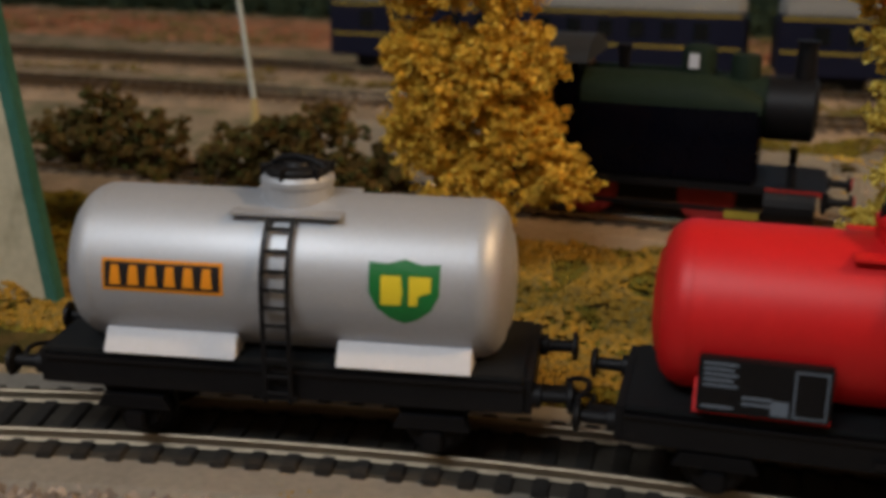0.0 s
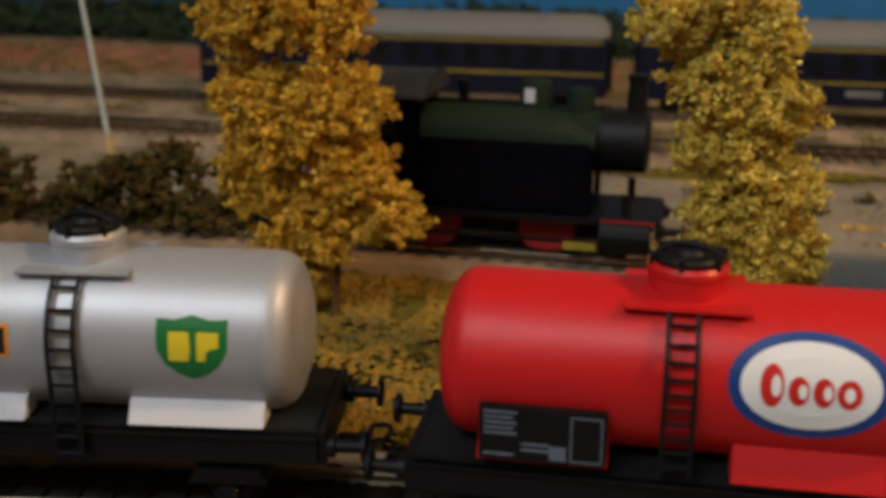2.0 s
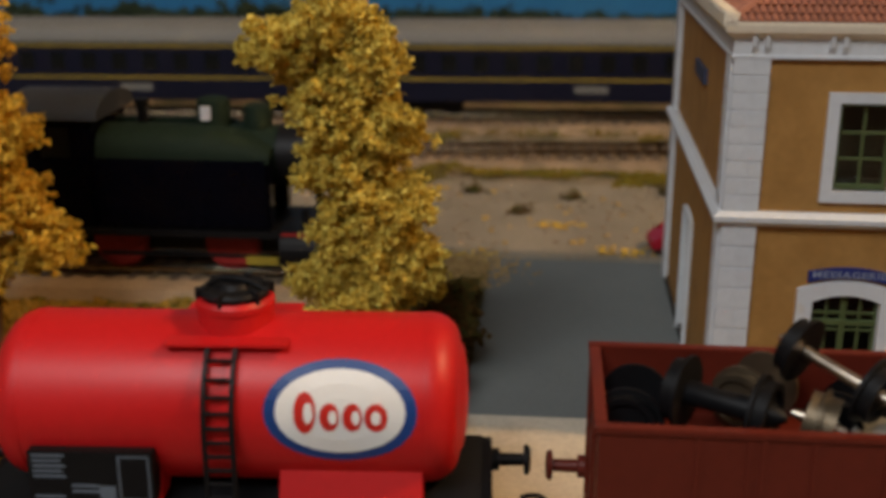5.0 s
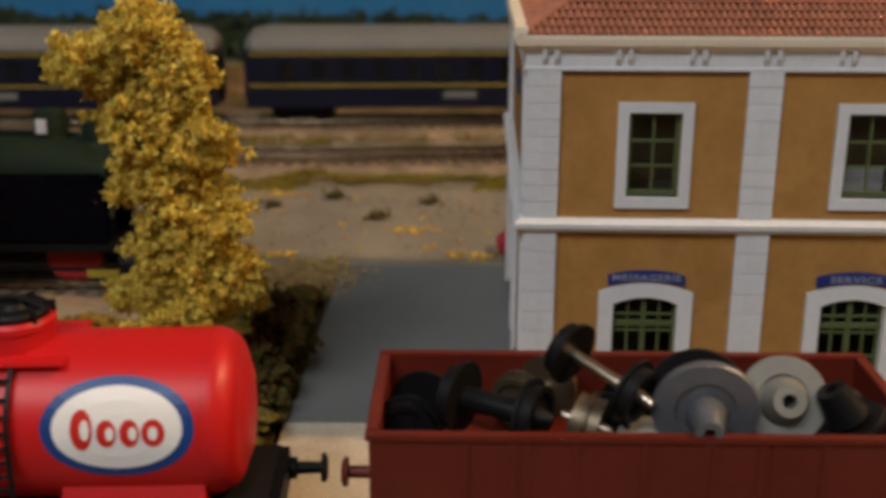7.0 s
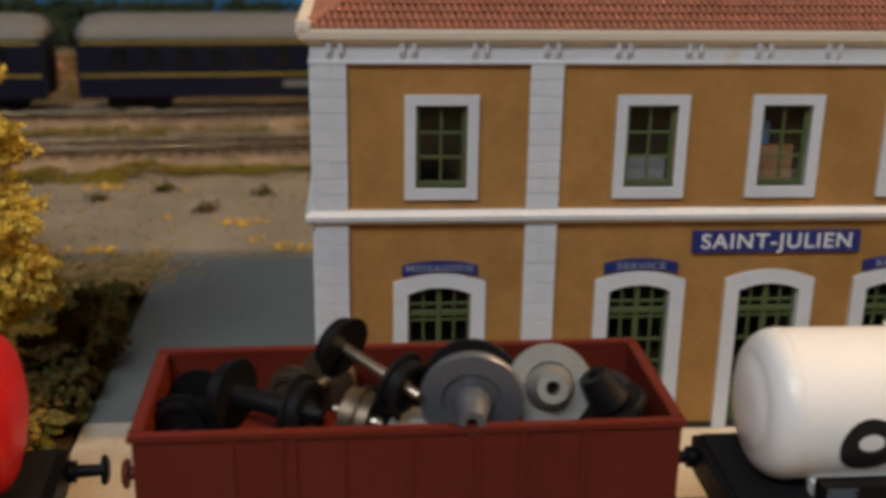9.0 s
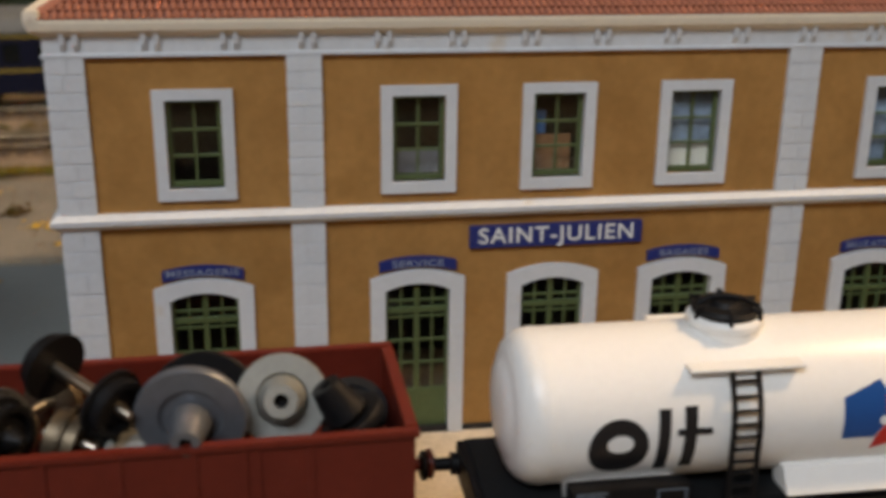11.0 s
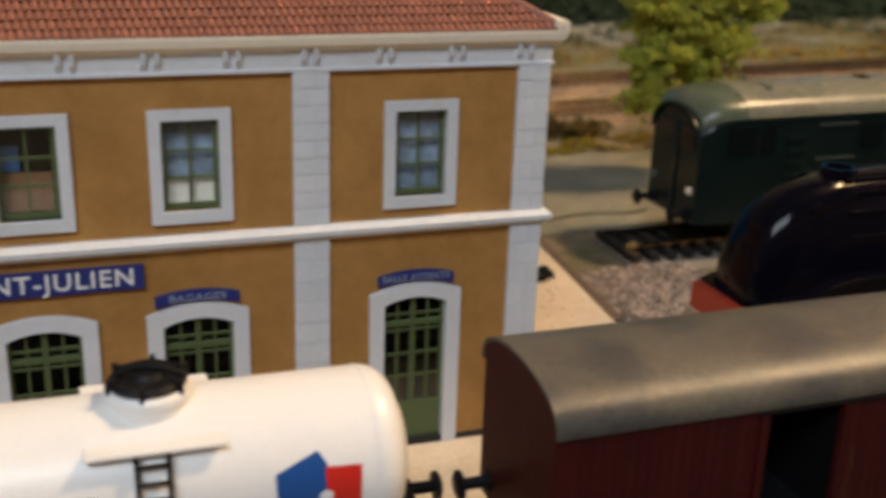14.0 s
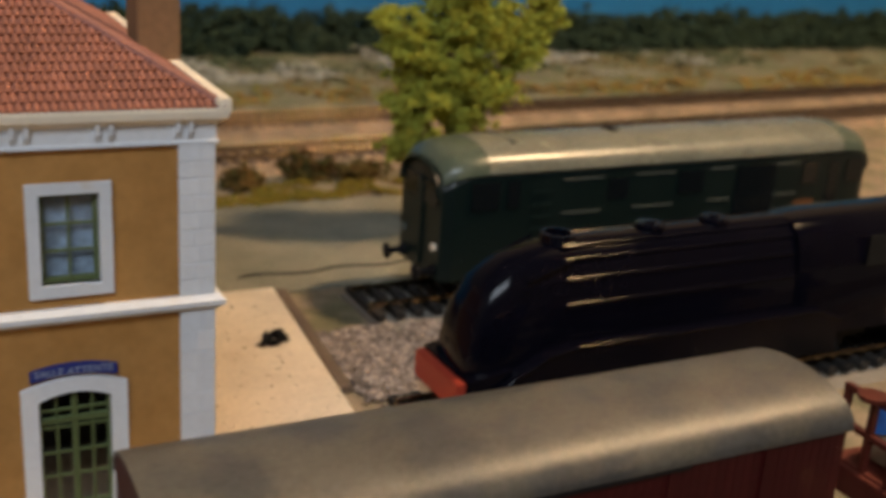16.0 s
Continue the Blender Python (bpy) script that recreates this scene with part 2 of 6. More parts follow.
M_WALLPAINT = mat("room_wall_paint", (0.20, 0.17, 0.14), 0.9, var=0.05, scale=60, coarse=3, bump=0.05)
M_CEILING = mat("grey_ceiling_paint", (0.28, 0.27, 0.26), 0.9, var=0.04, scale=60, coarse=3, bump=0.05)
M_WOOD = mat("brown_floor_boards", (0.22, 0.13, 0.07), 0.5, var=0.3, scale=60, coarse=8, bump=0.1)
M_CREAMBOARD = mat("stained_cream_card", (0.50, 0.43, 0.29), 0.85, var=0.15, scale=500, coarse=40, bump=0.2, c2=(0.30, 0.26, 0.16), mix_lo=0.5, mix_hi=0.75)
M_TEAL = mat("teal_green_edge", (0.03, 0.12, 0.09), 0.5, var=0.2)
M_POLE = mat("pale_grey_mast", (0.45, 0.50, 0.47), 0.6, var=0.15)
M_CARRED = mat("red_car_paint", (0.36, 0.015, 0.03), 0.2, var=0.05, bump=0)
M_TYRE = mat("black_rubber", (0.02, 0.02, 0.02), 0.8)


# ---- mesh helpers ----
def thing(name, x=0.0, y=0.0, z=0.0, rz=0.0, label="", category="", group="", kind=""):
    ob = new(name)
    ob.empty_display_size = 0.01
    ob.matrix_basis = pose(x, y, z, 0, 0, rz)
    return tagged(ob, label, category, group, kind)


def mesh_of(name, bm, material, smooth=False):
    bmesh.ops.recalc_face_normals(bm, faces=bm.faces)
    if smooth:
        for f in bm.faces:
            f.smooth = True
    me = bpy.data.meshes.new(name)
    bm.to_mesh(me)
    bm.free()
    me.materials.append(material)
    if smooth:
        me.set_sharp_from_angle(angle=radians(38))
    return me


def part(name, bm, material, parent, label="", smooth=False):
    ob = new(name, mesh_of(name, bm, material, smooth))
    ob.parent = parent
    return tagged(ob, label)


def piece(name, me, parent, m=None):
    ob = new(name, me)
    ob.parent = parent
    if m is not None:
        ob.matrix_basis = m
    return ob


def solo(name, bm, material, label, category, kind="", group="", smooth=False):
    return tagged(new(name, mesh_of(name, bm, material, smooth)), label, category, group, kind)


def B():
    return bmesh.new()


def box(bm, x0, x1, y0, y1, z0, z1, bevel=0.0):
    r = bmesh.ops.create_cube(bm, size=1, matrix=Matrix.LocRotScale(((x0 + x1) / 2, (y0 + y1) / 2, (z0 + z1) / 2), None, (x1 - x0, y1 - y0, z1 - z0)))
    if bevel:
        es = {e for v in r["verts"] for e in v.link_edges}
        bmesh.ops.bevel(bm, geom=list(es), offset=bevel, segments=2, affect="EDGES", clamp_overlap=True)
    return bm


def rod(bm, p, q, r, seg=10, r2=None):
    p, q = Vector(p), Vector(q)
    d = q - p
    m = Matrix.Translation((p + q) / 2) @ d.to_track_quat("Z", "Y").to_matrix().to_4x4()
    bmesh.ops.create_cone(bm, cap_ends=True, segments=seg, radius1=r, radius2=r if r2 is None else r2, depth=d.length, matrix=m)
    return bm


def lathe(bm, profile, m, seg=32):
    """Profile points (s, r) spun round the local x axis of m."""
    rings = []
    for s, r in profile:
        if r < 1e-7:
            rings.append([bm.verts.new(m @ Vector((s, 0, 0)))])
        else:
            rings.append([bm.verts.new(m @ Vector((s, r * math.cos(a), r * math.sin(a)))) for a in [2 * math.pi * i / seg for i in range(seg)]])
    for a, b in zip(rings[:-1], rings[1:]):
        for i in range(seg):
            j = (i + 1) % seg
            if len(a) == 1 and len(b) > 1:
                bm.faces.new((a[0], b[i], b[j]))
            elif len(b) == 1 and len(a) > 1:
                bm.faces.new((a[i], b[0], a[j]))
            elif len(a) > 1:
                bm.faces.new((a[i], b[i], b[j], a[j]))
    return bm


def loft(bm, sections, cap=True, closed=True):
    """Sections are lists of points of equal count, joined one after another."""
    rings = [[bm.verts.new(p) for p in s] for s in sections]
    n = len(rings[0])
    for a, b in zip(rings[:-1], rings[1:]):
        for i in range(n if closed else n - 1):
            j = (i + 1) % n
            bm.faces.new((a[i], a[j], b[j], b[i]))
    if cap:
        bm.faces.new(rings[0]), bm.faces.new(rings[-1])
    return bm


def prism(bm, pts, y0, y1):
    """An outline in x and z, given thickness along y."""
    a = [bm.verts.new((x, y0, z)) for x, z in pts]
    b = [bm.verts.new((x, y1, z)) for x, z in pts]
    bm.faces.new(a), bm.faces.new(b)
    for i in range(len(a)):
        j = (i + 1) % len(a)
        bm.faces.new((a[i], b[i], b[j], a[j]))
    return bm


def ring_prism(bm, outer, inner, y0, y1):
    """A frame between two outlines in x and z (open at its foot unless the lists close), given thickness."""
    o0, o1 = [bm.verts.new((x, y0, z)) for x, z in outer], [bm.verts.new((x, y1, z)) for x, z in outer]
    i0, i1 = [bm.verts.new((x, y0, z)) for x, z in inner], [bm.verts.new((x, y1, z)) for x, z in inner]
    for k in range(len(outer) - 1):
        bm.faces.new((o0[k], o0[k + 1], i0[k + 1], i0[k])), bm.faces.new((o1[k], o1[k + 1], i1[k + 1], i1[k]))
        bm.faces.new((o0[k], o0[k + 1], o1[k + 1], o1[k])), bm.faces.new((i0[k], i0[k + 1], i1[k + 1], i1[k]))
    for k in (0, -1):
        bm.faces.new((o0[k], i0[k], i1[k], o1[k]))
    return bm


def arch(x0, x1, z0, zs, zc, n=8):
    """An outline from foot to foot over a flat arch: springs at zs, crown at zc."""
    return [(x0, z0)] + [(x0 + (x1 - x0) * i / n, zs + (zc - zs) * (1 - (2 * i / n - 1) ** 2)) for i in range(n + 1)] + [(x1, z0)]


def clumps(rng, blobs, count, size, squash=1.0, shell=0.55, ragged=0.35, per=13, fluff=1.0, flake=False):
    """Vertices and faces of many small uneven tufts that fill rounded masses: (x, y, z, rx, ry, rz)."""
    base = [(1, 0, 0), (-1, 0, 0), (0, 1, 0), (0, -1, 0), (0, 0, 1), (0, 0, -1)]
    tri = [(0, 2, 4), (2, 1, 4), (1, 3, 4), (3, 0, 4), (2, 0, 5), (1, 2, 5), (3, 1, 5), (0, 3, 5)]
    verts, faces = [], []
    weights = [b[3] * b[4] + b[4] * b[5] + b[3] * b[5] for b in blobs]
    sprays = []
    for b in rng.choices(blobs, weights, k=max(12, count // per)):
        v = Vector((rng.gauss(0, 1), rng.gauss(0, 1), rng.gauss(0, 1))).normalized()
        lump = 1 + ragged * noise.noise(Vector((v.x * 2.1 + b[0] * 90, v.y * 2.1 + b[1] * 90, v.z * 2.1 + b[2] * 90)))
        d = (shell + (1 - shell) * rng.random()) * lump
        sprays.append((Vector((b[0] + v.x * b[3] * d, b[1] + v.y * b[4] * d, b[2] + v.z * b[5] * d)), size * fluff * rng.uniform(1.2, 2.9), rng.uniform(0.55, 1.0)))
    for _ in range(count):
        o, spread, flatten = rng.choice(sprays)
        v = Vector((rng.gauss(0, 1), rng.gauss(0, 1), rng.gauss(0, 1))).normalized()
        c = o + Vector((v.x, v.y, v.z * flatten)) * spread * rng.uniform(0.5, 1.0) ** fluff
        s = size * rng.uniform(0.5, 1.3)
        q = Euler((rng.uniform(0, 6.3), rng.uniform(0, 6.3), rng.uniform(0, 6.3))).to_matrix()
        k = len(verts)
        if flake:
            for p in ((1.9, 0, 0), (0, 1.0, 0.45), (-1.7, 0, 0), (0, -1.0, 0.45)):
                p = q @ (Vector(p) * s * rng.uniform(0.65, 1.3))
                verts.append((c.x + p.x, c.y + p.y, c.z + p.z * squash))
            faces += [(k, k + 1, k + 2), (k, k + 2, k + 3)]
            continue
        for p in base:
            p = q @ (Vector(p) * s * rng.uniform(0.55, 1.35))
            verts.append((c.x + p.x, c.y + p.y, c.z + p.z * squash))
        faces += [(k + i, k + j, k + l) for i, j, l in tri]
    return verts, faces


def from_lists(name, verts, faces, material, parent=None, smooth=False):
    me = bpy.data.meshes.new(name)
    me.from_pydata(verts, [], faces)
    me.materials.append(material)
    if smooth:
        me.polygons.foreach_set("use_smooth", [True] * len(me.polygons))
    ob = new(name, me)
    ob.parent = parent
    return ob


# ---- the room and the baseboard ----
def sheet(name, x0, x1, y0, y1, z, nx, ny, rough_z, material, label, category, edge=None):
    verts = []
    for j in range(ny + 1):
        for i in range(nx + 1):
            x, y = x0 + (x1 - x0) * i / nx, y0 + (y1 - y0) * j / ny
            verts.append((x, y, z(x, y) + rough_z * noise.noise(Vector((x * 60, y * 60, 3)))))
    faces = [(j * (nx + 1) + i, j * (nx + 1) + i + 1, (j + 1) * (nx + 1) + i + 1, (j + 1) * (nx + 1) + i) for j in range(ny) for i in range(nx)]
    ob = from_lists(name, verts, faces, material, smooth=True)
    return tagged(ob, label, category, kind="structure")


sheet("ground", -0.95, 1.65, -0.12, 1.0, lambda x, y: -0.0006, 220, 100, 0.0006, M_GROUND, "brown-grey scatter-covered baseboard of a model railway", "ground")
solo("baseboard_side", box(B(), -0.95, 1.65, -0.12, 1.0, -0.03, -0.004), M_WOOD, "plain wooden baseboard edge under the layout", "baseboard", "structure")
solo("room_floor", box(B(), -1.15, 1.85, -1.0, 1.15, -0.45, -0.40), M_WOOD, "brown boarded floor of the hobby room", "floor", "structure")
solo("ceiling", box(B(), -1.15, 1.85, -1.0, 1.15, 1.71, 1.76), M_CEILING, "plain white ceiling of the hobby room", "ceiling", "structure")
solo("wall_north", box(B(), -1.15, 1.85, 1.10, 1.15, -0.40, 1.71), M_WALLPAINT, "plain cream wall behind the layout", "wall", "structure")
solo("wall_west", box(B(), -1.15, -1.10, -0.95, 1.10, -0.40, 1.71), M_WALLPAINT, "plain cream side wall of the room", "wall", "structure")
solo("wall_east", box(B(), 1.80, 1.85, -0.95, 1.10, -0.40, 1.71), M_WALLPAINT, "plain cream side wall of the room", "wall", "structure")
bm = B()
for x0, x1, z0, z1 in ((-1.15, -0.90, -0.40, 1.71), (0.14, 1.85, -0.40, 1.71), (-0.90, 0.14, -0.40, 1.09), (-0.90, 0.14, 1.63, 1.71)):
    box(bm, x0, x1, -1.0, -0.95, z0, z1)
solo("wall_south", bm, M_WALLPAINT, "plain cream wall behind the camera", "wall", "structure")
solo("backdrop", box(B(), -0.95, 1.65, 0.985, 1.0, -0.003, 0.32), M_BACKDROP, "blue painted backboard standing along the layout edge", "backboard", "structure")
shade = thing("table_lamp", *LAMP, label="warm lamp on a bracket beside the layout", category="lamp")
part("shade", lathe(B(), [(-0.02, 0.10), (0.10, 0.05), (0.11, 0.05), (-0.012, 0.106)], pose(0, 0, 0.04, 0, -90, 0), 24), M_CREAM, shade)
rod(bm := B(), (0, 0, 0.14), (0, 0, 0.745), 0.006)
part("stem", bm, M_BLACK, shade)


# ---- tracks ----
RAIL_TOP = 0.0070


def main_line(x):
    if x < 0.02:
        return 0.1965 - (x - 0.02) ** 2 / 1.3
    if x > 0.15:
        return 0.1965 - 0.11 * (x - 0.15) ** 2
    return 0.1965


def heading(f, x):
    return math.atan2(f(x + 0.001) - f(x - 0.001), 0.002)


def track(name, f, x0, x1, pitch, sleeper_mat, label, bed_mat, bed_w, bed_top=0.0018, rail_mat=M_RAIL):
    t = thing(name, label=label, category="track", kind="structure")
    xs = [x0 + (x1 - x0) * i / 120 for i in range(121)]

    def at(x, off, z):
        h = heading(f, x)
        return Vector((x - off * math.sin(h), f(x) + off * math.cos(h), z))

    for side in (-1, 1):
        prof = [(-0.0011, 0.0), (0.0011, 0.0), (0.0004, 0.0005), (0.0003, 0.0016), (0.0006, 0.0019), (0.00055, 0.0022), (0.00035, 0.00242), (0.0, 0.0025), (-0.00035, 0.00242), (-0.00055, 0.0022), (-0.0006, 0.0019), (-0.0003, 0.0016), (-0.0004, 0.0005)]
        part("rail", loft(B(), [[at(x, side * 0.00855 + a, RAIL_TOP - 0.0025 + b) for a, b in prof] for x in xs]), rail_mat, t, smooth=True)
    prof = [(-bed_w - 0.006, -0.002), (-bed_w, bed_top), (bed_w, bed_top), (bed_w + 0.006, -0.002)]
    part("trackbed", loft(B(), [[at(x, a, b) for a, b in prof] for x in xs]), bed_mat, t)
    # dark strip paints the wagons' shade onto the front trackbed
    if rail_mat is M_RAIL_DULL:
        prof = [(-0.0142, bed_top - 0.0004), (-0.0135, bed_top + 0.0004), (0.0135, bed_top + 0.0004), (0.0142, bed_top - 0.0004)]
        part("oily_ballast", loft(B(), [[at(x, a, b) for a, b in prof] for x in xs]), M_SHADEBED, t, "dark ballast strip between the sleepers, coloured as the wagons' shade")
    me = mesh_of("sleeper", box(B(), -0.0016, 0.0016, -0.0150, 0.0150, 0.0, 0.0026, 0.0003), sleeper_mat)
    x, k = x0 + 0.002, 0
    while x < x1 and k < 295:
        piece("sleeper", me, t, pose(x, f(x), RAIL_TOP - 0.0048, 0, 0, math.degrees(heading(f, x))))
        x, k = x + pitch, k + 1
    return t


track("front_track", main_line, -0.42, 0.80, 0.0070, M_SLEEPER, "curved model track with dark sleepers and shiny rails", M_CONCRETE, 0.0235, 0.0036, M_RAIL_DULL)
track("siding_west", lambda x: 0.366, -0.40, 0.022, 0.0072, M_SLEEPER_B, "model siding under the green steam engine", M_BALLAST, 0.025, 0.0045)
track("siding_east", lambda x: 0.366, 0.417, 1.10, 0.0072, M_SLEEPER, "model siding ending on bare ground behind the station", M_CONCRETE, 0.016, 0.0012)
track("engine_track", lambda x: 0.279, 0.395, 1.0, 0.0072, M_SLEEPER, "model track under the black streamlined engine", M_CONCRETE, 0.016, 0.0012)
track("loop_line", lambda x: 0.551 + 0.06 * (x - 0.07), -0.85, 1.25, 0.0074, M_SLEEPER_B, "brown model track on sandy ballast", M_BALLAST, 0.022, 0.0032, M_RAIL_BROWN)
track("back_line", lambda x: 0.634 + 0.04 * (x - 0.07), -0.85, 1.25, 0.0074, M_SLEEPER_B, "far model track with brown sleepers on sandy ballast", M_BALLAST, 0.022, 0.0032, M_RAIL_BROWN)


# ---- roads and platforms ----
def slab(name, pts, z0, z1, material, label, category):
    bm = B()
    a, b = [bm.verts.new((x, y, z0)) for x, y in pts], [bm.verts.new((x, y, z1)) for x, y in pts]
    bm.faces.new(a), bm.faces.new(b)
    for i in range(len(a)):
        j = (i + 1) % len(a)
        bm.faces.new((a[i], a[j], b[j], b[i]))
    bmesh.ops.bevel(bm, geom=[e for e in bm.edges if e.verts[0].co.z > z1 - 1e-6 and e.verts[1].co.z > z1 - 1e-6], offset=0.0004, segments=1, affect="EDGES")
    return solo(name, bm, material, label, category, "structure")


slab("pavement_grey", [(0.056, 0.266), (0.1190, 0.266), (0.1190, 0.378), (0.22, 0.378), (0.22, 0.391), (0.062, 0.391), (0.058, 0.385)], -0.003, 0.0016, M_ASPHALT, "smooth grey card forecourt beside the station", "pavement")
slab("platform", [(0.056, 0.219), (0.377, 0.2155), (0.394, 0.392), (0.3325, 0.392), (0.3325, 0.2655), (0.056, 0.2655)], -0.003, 0.0028, M_PALE, "pale sandy platform card along the station front", "platform")
slab("kerb_east", [(0.3865, 0.3085), (0.3905, 0.3085), (0.3985, 0.391), (0.3945, 0.391)], -0.003, 0.0022, M_SLEEPER_B, "dark kerb strip at the end of the platform", "kerb")
slab("road_east", [(0.335, 0.3925), (0.72, 0.3925), (0.72, 0.50), (0.335, 0.50)], -0.003, 0.0006, M_ROADGRIT, "olive-grey gritty road behind the station", "road")
slab("yard", [(-0.22, 0.398), (0.33, 0.395), (0.33, 0.496), (-0.10, 0.506), (-0.235, 0.500)], -0.003, 0.0005, mat("grey_brown_yard_grit", (0.23, 0.20, 0.155), 0.95, var=0.3, scale=1000, coarse=35, bump=0.6, spec=0.1), "grey-brown gritty goods yard surface", "yard")
slab("verge_east", [(0.25, 0.70), (1.62, 0.70), (1.62, 0.93), (0.25, 0.93)], -0.003, 0.0006, M_VERGE, "grey-green scatter verge along the far edge", "verge")
slab("rust_strip", [(-0.92, 0.72), (0.2495, 0.72), (0.2495, 0.86), (-0.92, 0.86)], -0.003, 0.0006, M_RUST, "rust-coloured scatter strip along the far edge", "verge")
slab("front_plaster", [(-0.6, 0.02), (0.9, 0.02), (0.9, 0.165), (0.02, 0.1665), (-0.1, 0.158), (-0.2, 0.138), (-0.4, 0.08), (-0.6, 0.03)], -0.003, 0.0012, M_CONCRETE, "grey plaster strip in front of the curved track", "verge")

# ---- station building ----
X0, X1, Y0, Y1 = 0.1144, 0.3320, 0.2540, 0.3770
ZB, ZBAND, ZTOP = 0.0030, 0.0583, 0.0975
PIL = [(0.1144, 0.1220), (0.1626, 0.1700), (0.2745, 0.2822), (0.3245, 0.3320)]
WIN = [0.1430, 0.1907, 0.2219, 0.2534, 0.3026]
DOOR = [0.1430, 0.1906, 0.2221, 0.2535, 0.3022]
station = thing("station_building", label="two-storey ochre station with white trim and red tiled roof", category="station")
station.matrix_basis = pose(0.150, 0.254, 0, 0, 0, -1.1) @ pose(-0.150, -0.254, 0)


def wall_cells(bm, u0, u1, z0, z1, holes, put):
    us = sorted({u0, u1, *[h[0] for h in holes], *[h[1] for h in holes]})
    zs = sorted({z0, z1, *[h[2] for h in holes], *[h[3] for h in holes]})
    for a, b in zip(us[:-1], us[1:]):
        for c, d in zip(zs[:-1], zs[1:]):
            if not any(h[0] - 1e-6 <= a and b <= h[1] + 1e-6 and h[2] - 1e-6 <= c and d <= h[3] + 1e-6 for h in holes):
                put(bm, a, b, c, d)
    bmesh.ops.remove_doubles(bm, verts=bm.verts, dist=1e-6)


holes = [(w - 0.0058, w + 0.0058, 0.0650, 0.0842) for w in WIN] + [(d - 0.0075, d + 0.0075, ZB, 0.0418) for d in DOOR]
wall_cells(bm := B(), X0 + 0.0008, X1 - 0.0008, ZB, ZTOP, holes, lambda m, a, b, c, d: box(m, a, b, Y0 + 0.0006, Y0 + 0.0030, c, d))
part("wall_front", bm, M_OCHRE, station)
side_holes = [(0.3110, 0.3270, ZB, 0.040)]
wall_cells(bm := B(), Y0 + 0.0030, Y1, ZB, ZTOP, side_holes, lambda m, a, b, c, d: box(m, X0 + 0.0008, X0 + 0.0030, a, b, c, d))
part("wall_side", bm, M_OCHRE, station)
part("wall_side", box(B(), X1 - 0.0030, X1 - 0.0008, Y0 + 0.0030, Y1, ZB, ZTOP), M_OCHRE, station)
part("wall_back", box(B(), X0 + 0.0030, X1 - 0.0030, Y1 - 0.0022, Y1, ZB, ZTOP), M_OCHRE, station)
# coloured near-black, so the foot and the rooms behind the panes look dark
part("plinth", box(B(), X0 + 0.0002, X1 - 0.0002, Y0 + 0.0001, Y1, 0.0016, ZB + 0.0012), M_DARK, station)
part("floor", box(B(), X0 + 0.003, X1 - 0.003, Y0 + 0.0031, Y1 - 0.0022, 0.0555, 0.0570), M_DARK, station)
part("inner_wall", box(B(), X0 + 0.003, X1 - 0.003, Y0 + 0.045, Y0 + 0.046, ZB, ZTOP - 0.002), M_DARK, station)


rng_q = random.Random(5)


def pilaster(x0, x1, y0, y1, z0, z1, n, joint=0.00012):
    p = new("pilaster")
    p.empty_display_size, p.parent = 0.005, station
    h = (z1 - z0) / n
    part("core", box(B(), x0 + 0.00016, x1 - 0.00016, y0 + 0.00018, y1, z0, z1), M_WHITE, p)
    cut = 0.0 if x1 - x0 < 0.004 else (x1 - x0) * 0.42
    shapes = [[(x0, x1)]] if not cut else [[(x0, x1 - cut), (x1 - cut, x1)], [(x0, x0 + cut), (x0 + cut, x1)]]
    blocks = [[mesh_of("quoin_block", box(B(), a + (joint * 0.5 if a > x0 else 0), b - (joint * 0.5 if b < x1 else 0), y0, y1 - 0.0001, joint, h - joint, 0.00012), M_WHITE) for a, b in row] for row in shapes]
    for i in range(n):
        for me in blocks[i % len(blocks)]:
            piece("quoin_block", me, p, pose(0, rng_q.uniform(-0.00004, 0.00004), z0 + i * h))


for a, b in PIL:
    pilaster(a, b, Y0 - 0.0006, Y0 + 0.0012, ZB, 0.0567, 11)
    pilaster(a, b, Y0 - 0.0006, Y0 + 0.0012, 0.0600, 0.0935, 9)
for xa, xb in ((X0 - 0.0006, X0 + 0.0014), (X1 - 0.0014, X1 + 0.0006)):
    for ya, yb in ((Y0 + 0.0013, Y0 + 0.0080), (Y1 - 0.0072, Y1 + 0.0002)):
        pilaster(xa, xb, ya, yb, ZB, 0.0567, 11)
        pilaster(xa, xb, ya, yb, 0.0600, 0.0935, 9)


def belt(name, out, z0, z1, material, steps):
    """A moulding round the building; steps are (outset, z) points from its foot to its head."""
    prof = [(-0.001, z0)] + steps + [(-0.001, z1)]
    secs = []
    for o, z in prof:
        secs.append([(X0 - o, Y0 - o, z), (X1 + o, Y0 - o, z), (X1 + o, Y1 + o, z), (X0 - o, Y1 + o, z)])
    return part(name, loft(B(), secs, cap=False), material, station)


